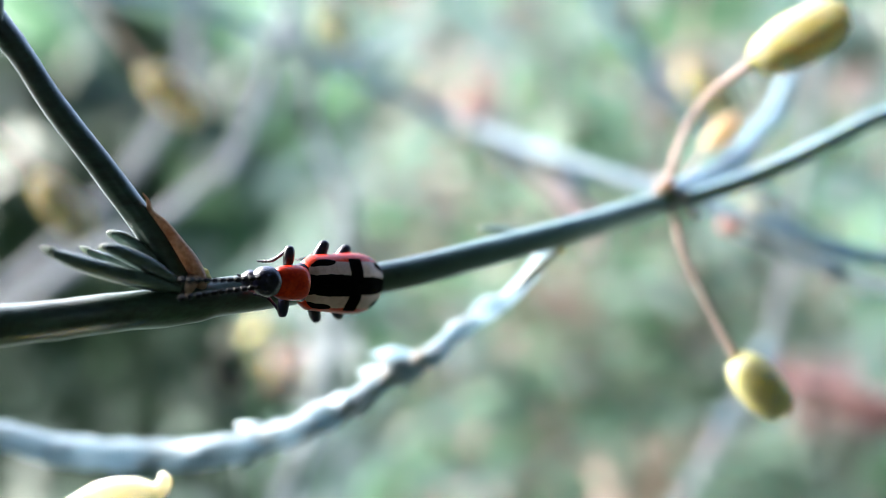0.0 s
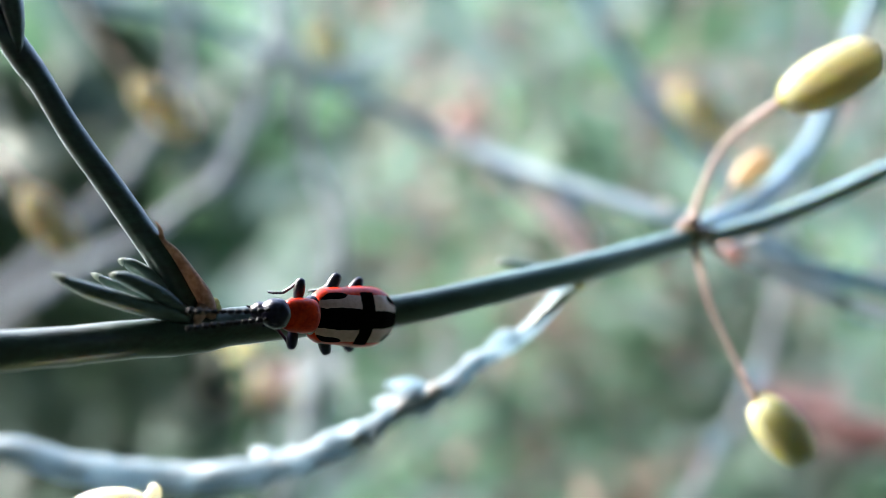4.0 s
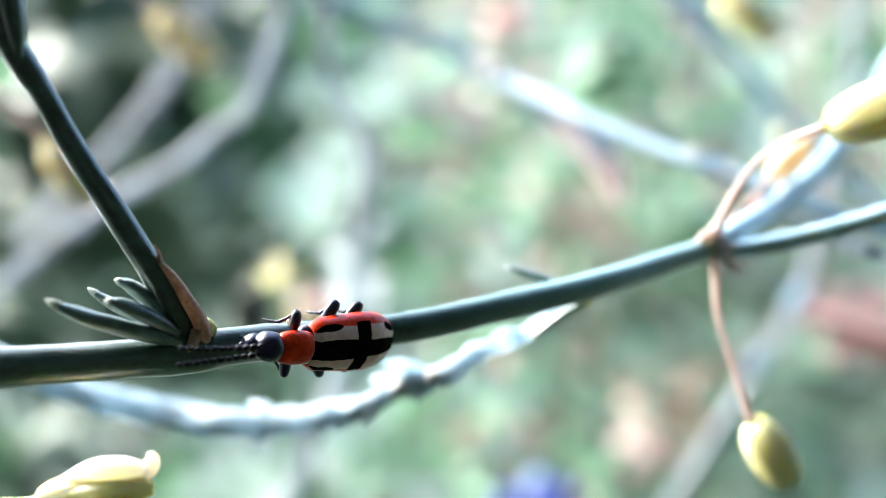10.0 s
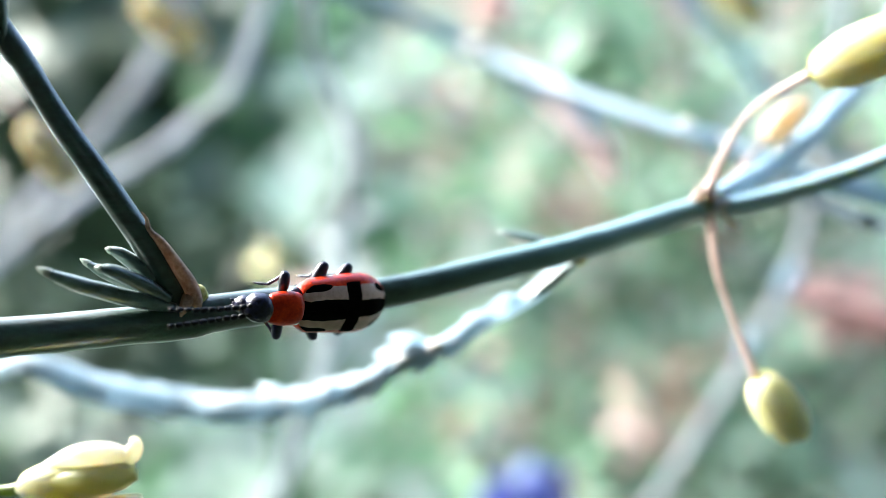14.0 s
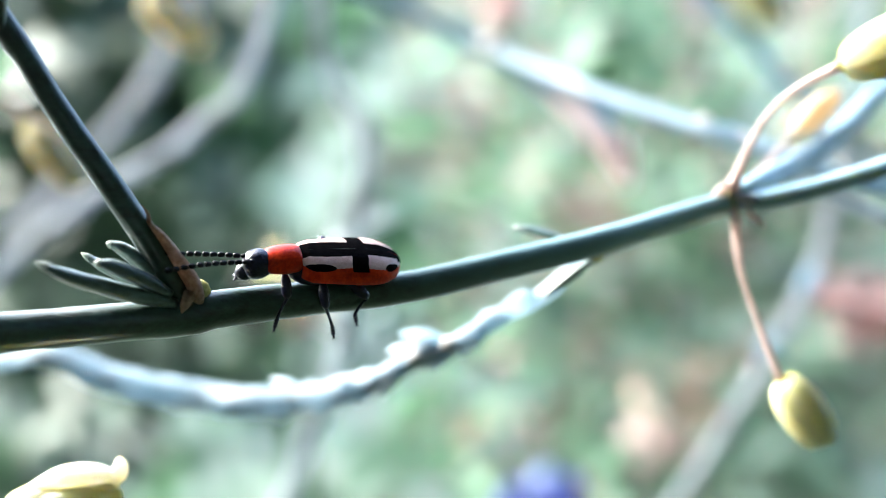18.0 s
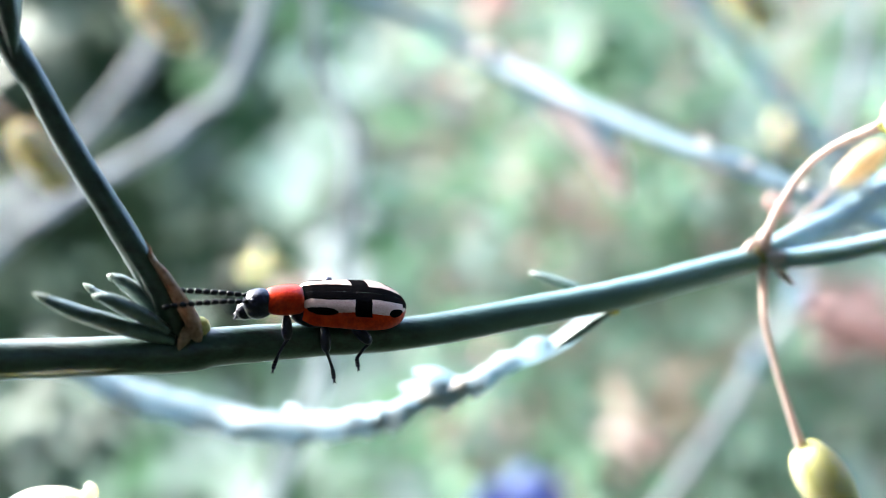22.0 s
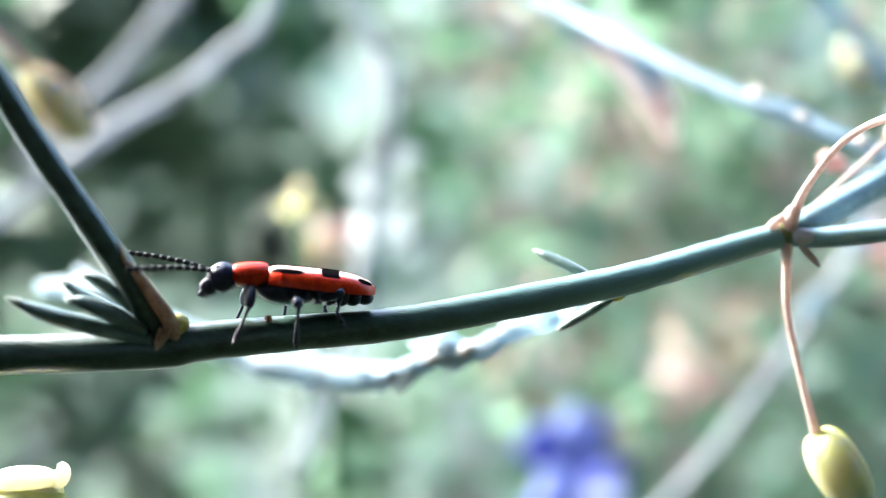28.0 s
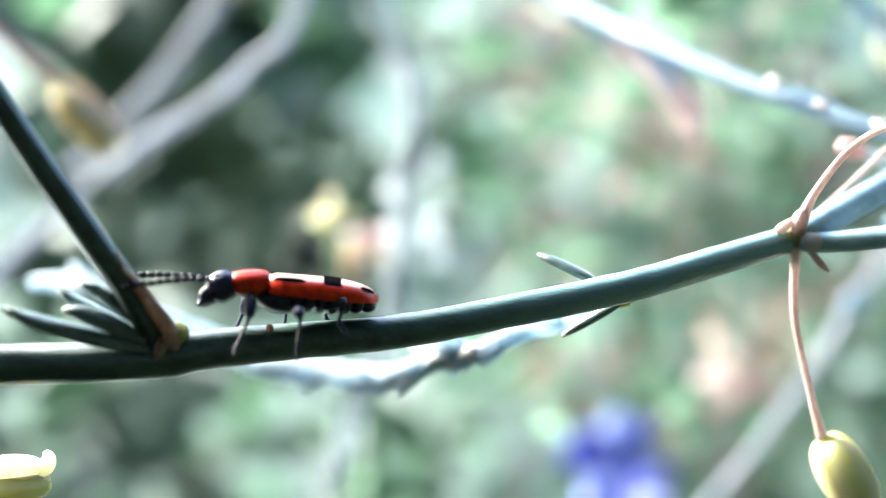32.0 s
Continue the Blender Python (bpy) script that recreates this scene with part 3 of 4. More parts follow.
def back_stem(pts, rad, mat, label):
    t = thing("back_stem", pts[len(pts) // 2], label, "plant stem", "stems behind")
    bm = bmesh.new()
    tube(bm, pts, rad, 12, 6, 0.1)
    part("stalk", bm, mat, t)
    line = curve_points(pts, 4)
    for k in range(3, len(line) - 2, 5):
        r = rad[min(k // 4, len(rad) - 1)]
        bm = bmesh.new()
        blob(bm, line[k], (r * 1.5, r * 1.16, r * 1.14), along(line[k + 1] - line[k - 1]), 8, 12, rough=.2)
        part("node", bm, mat, t)
        bm = bmesh.new()
        way = (line[k + 1] - line[k - 1]).normalized() + Vector((.5 if k % 2 else -.5, -.2, .1))
        tube(bm, [line[k], line[k] + way * r * 1.8, line[k] + way * r * 3.2], [r * .5, r * .4, .05], 8, 4)
        part("bract", bm, mat, t)
    return t


back_stem([(-60.8, 75, -10.5), (-41.8, 74.5, 5.0), (-32.5, 74, 10.4), (-27.6, 72, 14.0), (-22.6, 70, 18.3), (-16.2, 67, 36)], [.8, .8, .76, .74, .72, .7], STEM_GREY, "thick grey dry stem crossing behind, out of focus")
back_stem([(-17.57, 62.55, 36.14), (-13.86, 63.67, 25.17), (-14.08, 65.70, 21.01), (-11.15, 67.04, 14.45), (-9.48, 63.52, 9.55), (-10.35, 62.04, -0.15), (-11.47, 60.55, -9.21), (-13.88, 59.91, -16.51), (-17.51, 60.77, -25.64)], [.8, .8, .85, .9, 1.0, 1.0, .9, .9, .9], STEM_WISP, "pale wispy stem hanging far behind")
s = back_stem([(18, 82, -38), (26.6, 80, -26.4), (35.4, 80, -12.2), (41.4, 80, -.8), (44.7, 80, 16), (46.8, 80, 29), (48, 80, 60)], [.65, .65, .65, .65, .6, .6, .6], STEM_GREY, "pale jointed stem behind the hanging bud")
for at in ((35.5, 79, -11), (40, 79, -3.5)):
    bm = bmesh.new()
    blob(bm, at, (1.6, 1.3, 1.3), along((.5, 0, .85)), 8, 10, rough=.2)
    part("node", bm, STEM_BACK, s)
s = back_stem([(20.8, 26.2, 4.8), (23.5, 26.6, 3.9), (28.4, 27, 2.0), (35.5, 28, 0.3), (50, 30, -3.3)], [.3, .52, .58, .56, .52], STEM_WISP, "blue-green shoot with a pink tip behind the fork")
bm = bmesh.new()
blob(bm, (20.3, 26.0, 4.95), (.9, .6, .6), along((-1, 0, .35)), 8, 10)
part("tip", bm, PINK_TIP, s, "pinkish white tip")
back_stem([(14, 72, 46), (22, 70, 32), (30, 70, 23), (38, 70, 14), (50, 70, 4)], [.8, .8, .75, .7, .7], STEM_BACK, "thin grey-blue stem far behind")
back_stem([(-40, 110, 60), (-36, 108, 40), (-45, 106, 20), (-62, 104, 2)], [1.2, 1.2, 1.1, 1.1], STEM_GREY, "grey stem far behind")

leaf_cloud("pink_petals", FOLIAGE["pink"], 26, ((5, 10), (116, 124), (33, 46)), (1.4, 3.2), "reddish pink petals high in the undergrowth", 23, shape=0.5)
leaf_cloud("pink_petals", FOLIAGE["pink"], 46, ((58, 74), (114, 126), (-15, -4)), (1.6, 3.6), "reddish petals beside the jointed stem", 24, shape=0.5)
leaf_cloud("pink_petals", FOLIAGE["pink"], 16, ((27, 36), (114, 126), (-36, -28)), (1.6, 3.4), "pink petals low in the undergrowth", 25, shape=0.5)
leaf_cloud("dry_leaves", FOLIAGE["brown"], 15, ((28, 42), (118, 130), (-29, -18)), (2.0, 4.5), "brown dry leaves low in the undergrowth", 26)
leaf_cloud("pink_petals", FOLIAGE["pink"], 110, ((-4, 62), (130, 190), (-52, 48)), (1.2, 3.4), "faded pink petals scattered among the leaves", 27, shape=0.5)
leaf_cloud("dry_leaves", FOLIAGE["brown"], 130, ((-4, 66), (130, 200), (-55, 50)), (1.8, 5.0), "brown dry leaves scattered among the green", 28)
leaf_cloud("near_foliage", FOLIAGE["light"], 170, ((-6, 66), (125, 200), (-56, 48)), (1.8, 5.0), "pale green leaves close behind the stems", 29)
leaf_cloud("near_foliage", FOLIAGE["mid"], 140, ((-14, 66), (135, 210), (-58, 48)), (2.2, 6.0), "mid-green leaves close behind the stems", 30)
leaf_cloud("near_foliage", FOLIAGE["dark"], 55, ((46, 80), (140, 200), (-16, 22)), (3, 7), "small dark leaves among the pale ones", 41)
leaf_cloud("broad_leaves", FOLIAGE["light"], 8, ((22, 29), (116, 124), (-37, -30)), (2.2, 4.4), "pale mint-green leaves low beside the blue flower", 37, shape=0.8)
leaf_cloud("broad_leaves", FOLIAGE["light"], 9, ((-25, -17), (116, 124), (-50, -42)), (2.6, 5.0), "pale green leaves low under the stem", 38, shape=0.8)
back_stem([(7, 57.5, 15.8), (11, 56.5, 13.0), (14.3, 55.5, 9.4), (15.6, 55, 6)], [.6, 1.2, 1.25, .5], STEM_PINK, "pale pink withered stalk hanging below the back stem")
back_stem([(41.1, 84.3, -4.7), (47.4, 82.7, -7.1), (58.5, 81.1, -10.3), (75.0, 79.6, -15.0), (102.7, 78.0, -21.3)], [.8, 1.4, 1.6, 1.5, 1.4], PINK_TIP, "reddish stalk low behind the hanging bud")


def far_bud(base, tip, girth, mats, label, stem=None):
    t = thing("flower_bud", base, label, "flower bud", "buds behind")
    flower_bud(base, tip, girth, t, mats)
    if stem:
        bm = bmesh.new()
        tube(bm, stem, [.35] * len(stem), 8, 5)
        part("flower_stalk", bm, PEDICEL, t)
    return t


far_bud((-32.2, 66.0, 26.3), (-26.0, 67.6, 21.2), 2.0, (BUD, BUD_ORANGE), "yellow and orange bud far behind", [(-46.0, 65, 44), (-37.8, 65.5, 33), (-32.2, 66.0, 26.3)])
far_bud((-34.8, 42.2, 10.2), (-30.6, 43.3, 5.3), 1.75, (BUD, BUD_ORANGE), "yellow bud turning orange behind the side branch", [(-49, 38.4, 26), (-41.5, 40.5, 17), (-34.8, 42.2, 10.5)])
far_bud((36, 100, 38), (44, 102, 31), 2.8, (BUD, PETAL_WHITE), "yellow bud far behind", [(40, 98, 60), (37, 99, 46), (36, 100, 38)])
far_bud((50.5, 119, 21.5), (54.5, 121, 16.5), 2.6, (PETAL_WHITE, BUD), "cream bud far behind", [(62, 117, 46), (52, 118, 32), (50.5, 119, 21.5)])

far_bud((-15.5, 95, 42.8), (-12.0, 96.5, 38.4), 2.0, (BUD, BUD_GREEN), "pale yellow-green bud high behind", [(-20, 94, 62), (-17, 94.5, 52), (-15.5, 95, 42.8)])

# ---- cream bud below the stem, which nods ----
NEAR_AT = (-13.08, -3.0, -8.3)
near_bud = thing("flower_bud", NEAR_AT, "cream and yellow opening flower bud on a thin stalk", "flower bud", "buds near")
bm = bmesh.new()
tube(bm, [(-60, -8, -30), (-30, -4, -11.5), (-21, -3, -10.05), (-18.2, -3, -9.85), (-17.2, -3, -9.6)], [.3, .26, .24, .26, .45], 10, 6)
part("flower_stalk", bm, STALK_GREEN, near_bud, "green stalk of the opening bud")
flower_bud((-17.9, -3, -9.75), (-12.9, -3, -8.9), 1.02, near_bud, (BUD, BUD_GREEN))
bm = bmesh.new()
tube(bm, [(-18.0, -3, -9.8), (-17.2, -3, -9.65), (-16.3, -3, -9.5), (-15.2, -3.05, -9.45)], [.24, .55, .95, 1.0], 14, 5)
part("calyx", bm, BUD_GREEN, near_bud, "yellow-green base of the opening bud")
# petals that part at the mouth, the upper one with a curled tip
for line, rad, mat in (([(-16.9, -3.0, -9.0), (-15.4, -3.1, -8.45), (-14.0, -3.15, -8.3), (-13.05, -3.1, -8.35)], [.35, .78, .78, .35], PETAL_WHITE),
                       ([(-16.8, -3.3, -9.5), (-15.2, -3.5, -9.3), (-13.8, -3.5, -9.2), (-12.7, -3.3, -9.1)], [.4, .85, .85, .3], BUD_GREEN),
                       ([(-16.6, -3.3, -10.1), (-15.2, -3.6, -10.5), (-13.7, -3.5, -10.4), (-12.5, -3.3, -10.1)], [.35, .62, .66, .25], BUD),
                       ([(-15.6, -2.6, -10.3), (-14.0, -2.6, -10.7), (-12.9, -2.7, -10.3)], [.3, .6, .2], BUD_ORANGE)):
    bm = bmesh.new()
    tube(bm, line, rad, 14, 6, .12, .7)
    part("petal", bm, mat, near_bud)
bm = bmesh.new()
tube(bm, [(-13.5, -3.1, -8.55), (-13.0, -3.1, -8.3), (-12.85, -3.1, -7.85), (-13.0, -3.1, -7.55)], [.3, .4, .34, .12], 12, 5, .1)
part("petal_tip", bm, PETAL_WHITE, near_bud, "curled white petal tip")

# ---- flowers in the undergrowth ----
def flower(at, r, mats, label, count=7, seed=0, lean=(0, -1, .4)):
    rng = random.Random(seed)
    t = thing("wild_flower", at, label, "flower", "flowers in the undergrowth")
    m = along(lean)
    for k in range(count):
        a = 2 * math.pi * k / count + rng.uniform(-.3, .3)
        d = m @ Vector((rng.uniform(.1, .4), math.cos(a), math.sin(a)))
        bm = bmesh.new()
        blob(bm, Vector(at) + d * r * .6, (r * .6, r * .34, r * .10), along(d, lean), 8, 10, rough=.2)
        part("petal", bm, mats[k % len(mats)], t)
    bm = bmesh.new()
    blob(bm, at, (r * .3, r * .3, r * .3), None, 8, 10)
    part("centre", bm, mats[0], t)
    bm = bmesh.new()
    tube(bm, [at, Vector(at) + Vector((1, 3, -45)), Vector(at) + Vector((2.5, 5, -130)), Vector((at[0] + 4, at[1] + 8, -425))], [.6, .9, .9, 1.1], 8, 6)
    part("stalk", bm, FOLIAGE["mid"], t)
    return t


# the shaded gap beside the pale flower, made of near-black leaves
leaf_cloud("far_foliage", NEAR_BLACK_LEAF, 14, ((-27.6, -24.2), (84, 89), (-9.5, -.5)), (1.8, 4.2), "near-black leaves standing in for the shaded gap beside the pale flower", 12)
leaf_cloud("broad_leaves", FOLIAGE["light"], 9, ((18, 30), (108, 122), (26, 41)), (4, 8), "pale mint-green broad leaves in the light behind the stem", 21, shape=0.8)
flower((13.2, 117, -40.5), 7.0, (BLUE, BLUE, BLUE_PALE), "violet-blue flower standing in the undergrowth", 8, 1)
flower((13.6, 111, -45.5), 6.4, (BLUE_PALE, BLUE), "pale blue flower head in the undergrowth", 6, 2)
flower((-17.6, 82, -6.6), 3.4, (PETAL_WHITE, PINK_TIP, STEM_PINK), "pinkish white flower in the undergrowth", 6, 3)
flower((-20.4, 80, -1.8), 2.3, (BUD_FRESH, FOLIAGE["light"], PETAL_WHITE), "yellow flower in the undergrowth", 6, 4)

leaf_cloud("papery_husks", STEM_WISP, 15, ((-15.5, -9.0), (78, 86), (-8.5, 4.5)), (1.4, 3.0), "pale papery husks on the hanging wispy stem", 31)

# ---- the beetle: x runs to its head, z to its back, the elytra's hem lies at z 0 ----
beetle = thing("beetle", (0, 0, 0), "shiny red and black beetle with cream patches on the stem", "beetle")


BODY_SCALE = 1.27


def local(name, bm, mats, parent, label=""):
    ob = part(name, bm, mats, parent, label, world=False)
    ob.data.transform(Matrix.Scale(BODY_SCALE, 4))
    return ob


LONG, FRONT = 3.95, 0.42


def elytron(side):
    """One wing case: a domed half shell with black, cream and red fields."""
    nu, nv = 150, 84
    bm = bmesh.new()
    rows = []
    for i in range(nu + 1):
        u = i / nu
        s = max(0.0, 1 - max(0.0, (u - .62) / .38) ** 2.3)
        w = (.98 + .18 * min(1, u / .55)) * (s ** .5) * min(1.0, .72 + .28 * (min(u, .10) / .10) ** .6)
        h = (.63 + .05 * math.sin(math.pi * min(1, u * 1.15))) * (max(0.0, 1 - max(0.0, (u - .55) / .47) ** 2.6)) ** .5 * min(1, .86 + .14 * (min(u, .08) / .08) ** .6)
        row = []
        for j in range(nv + 1):
            th = math.radians(100) * j / nv
            y, z = math.sin(th), math.cos(th)
            y = math.copysign(abs(y) ** .82, y)
            z = math.copysign(abs(z) ** .92, z)
            row.append(bm.verts.new(Vector((FRONT - LONG * u, side * (.001 + w * y), h * max(z, -.16))) * MM))
        rows.append(row)
    for i in range(nu):
        for j in range(nv):
            a, b, c, d = rows[i][j], rows[i + 1][j], rows[i + 1][j + 1], rows[i][j + 1]
            f = bm.faces.new((a, d, c, b) if side > 0 else (a, b, c, d))
            f.smooth = True
            u, th = (i + .5) / nu, 100 * (j + .5) / nv
            wav = .010 * math.sin(th * .11)
            slot = 1                                            # red hem
            if th < 49 + 3 * math.sin(u * 9):
                slot = 0                                        # cream field
            suture = 16 + 2.5 * math.sin(u * 7.0) + (9 * (1 - u / .06) if u < .06 else 0) + (16 if u > .94 else 0)
            if th < suture:
                slot = 2
            if .46 + wav < u < .62 + wav and th < 57:
                slot = 2
            if ((u - .16) / .14) ** 2 + ((th - 49) / 11) ** 2 < 1:
                slot = 2
            if ((u - .86) / .075) ** 2 + ((th - 47) / 13) ** 2 < 1:
                slot = 2
            if u > .975:
                slot = 2 if th < 50 else 1
            f.material_index = slot
    return local("elytron", bm, (CREAM, RED, BLACK_MATT), beetle, "red wing case with cream patches and black cross")


elytron(1), elytron(-1)
# belly in overlapping plates
bm = bmesh.new()
blob(bm, (-.2, 0, -.26), (1.05, .78, .52), None, 12, 18)
local("thorax", bm, BLACK, beetle, "blue-black underside")
for k in range(6):
    bm = bmesh.new()
    x = -1.0 - k * .43
    s = (1, 1, .98, .92, .8, .6)[k]
    blob(bm, (x, 0, -.20), (.34, .84 * s, .46 * s), None, 8, 18)
    local("belly_plate", bm, BLACK, beetle)
bm = bmesh.new()
blob(bm, (1.0, 0, .17), (.66, .68, .48), along((1, 0, -.14)), 16, 24, lambda s: (max(0.0, math.sin(math.pi * (.08 + .84 * s)))) ** .38 * (1 - .10 * s) * (0 if s in (0, 1) else 1))
local("pronotum", bm, RED, beetle, "glossy orange-red neck shield")
bm = bmesh.new()
blob(bm, (1.05, 0, .05), (.55, .5, .42), None, 10, 14)
local("breast", bm, BLACK, beetle)
head = Vector((1.90, 0, -.04))
bm = bmesh.new()
blob(bm, head, (.60, .55, .54), along((1, 0, -.5)), 18, 26, rough=.08)
blob(bm, head + Vector((.22, .2, .30)), (.16, .14, .13), None, 8, 10, rough=.2)
blob(bm, head + Vector((.22, -.2, .30)), (.16, .14, .13), None, 8, 10, rough=.2)
blob(bm, head + Vector((.40, 0, -.30)), (.44, .35, .34), along((.6, 0, -.8)), 10, 14, rough=.2)
blob(bm, head + Vector((.58, 0, -.52)), (.24, .2, .17), along((.5, 0, -.9)), 8, 12, rough=.1)
head_part = local("head", bm, BLACK, beetle, "blue-black head with short mouthparts")
for side in (1, -1):
    bm = bmesh.new()
    blob(bm, head + Vector((.12, side * .38, .12)), (.17, .10, .16), None, 10, 12)
    local("eye", bm, EYE, head_part)
    bm = bmesh.new()
    blob(bm, head + Vector((.72, side * .1, -.62)), (.13, .05, .05), along((.6, side * .3, -.7)), 6, 8)
    local("palp", bm, BLACK, head_part)

# feelers of eleven beads, bent a little outwards
FEELER_AT = [Vector((2.28, side * .17, .17)) for side in (1, -1)]
feelers = []
for side, at in zip((1, -1), FEELER_AT):
    bm = bmesh.new()
    blob(bm, (.1, 0, 0), (.14, .09, .09), None, 6, 10)
    feeler = local("feeler", bm, FEELER, beetle, "black beaded feeler")
    bm = bmesh.new()
    blob(bm, (0, 0, 0), (.135, .105, .105), None, 6, 10, lambda s: math.sin(math.pi * s) ** .5 * (.8 + .3 * s))
    bead = None
    for k in range(1, 11):
        if bead is None:
            bead = local("bead", bm, FEELER, feeler)
            shape = bead.data
        else:
            bead = new("bead", shape)
            bead.parent = feeler
        bead.location = Vector((.1 + k * .272, side * .0014 * k * k, -.0030 * k * k)) * MM * BODY_SCALE
    feelers.append(feeler)

# legs: thigh with shin and foot under it
LEG_AT = {}
legs = {}
SIZES = {"fore": (.85, .84, .55), "mid": (.98, .88, .62), "hind": (.95, .8, .58)}
for name, x in (("fore", .95), ("mid", -.45), ("hind", -1.45)):
    for side in (1, -1):
        a, b, c = SIZES[name]
        bm = bmesh.new()
        blob(bm, (a * .5, 0, 0), (a * .55, .215, .25), None, 10, 12, lambda s: math.sin(math.pi * s) ** .7 * (.75 + .35 * s))
        thigh = local("thigh", bm, BLACK, beetle)
        bm = bmesh.new()
        tube(bm, [(0, 0, 0), (b * .5, 0, .03), (b, 0, 0)], [.074, .055, .068], 8, 5)
        shin = local("shin", bm, BLACK, thigh)
        bm = bmesh.new()
        for k in range(3):
            blob(bm, (c * (.14 + .24 * k), 0, 0), (c * .15, .095, .06), None, 6, 8)
        tube(bm, [(c * .66, 0, 0), (c * .95, 0, -.02)], [.035, .05], 6, 3)
        tube(bm, [(c * .92, 0, 0), (c * 1.04, .07, -.06)], [.03, .01], 5, 2)
        tube(bm, [(c * .92, 0, 0), (c * 1.04, -.07, -.06)], [.03, .01], 5, 2)
        foot = local("foot", bm, BLACK, thigh)
        LEG_AT[name, side] = Vector((x, side * (.42 if name == "fore" else .60), -.38 if name != "fore" else -.18))
        legs[name, side] = (thigh, shin, foot)

# ---- what moves ----
from mathutils import Quaternion


def stance(at, ahead, back_up):
    """A pose at a place (millimetres) from the way ahead and the way of the back."""
    x = Vector(ahead).normalized()
    y = Vector(back_up).cross(x).normalized()
    m = Matrix((x, y, x.cross(y))).transposed().to_4x4()
    return Matrix.Translation(Vector(at) * MM) @ m


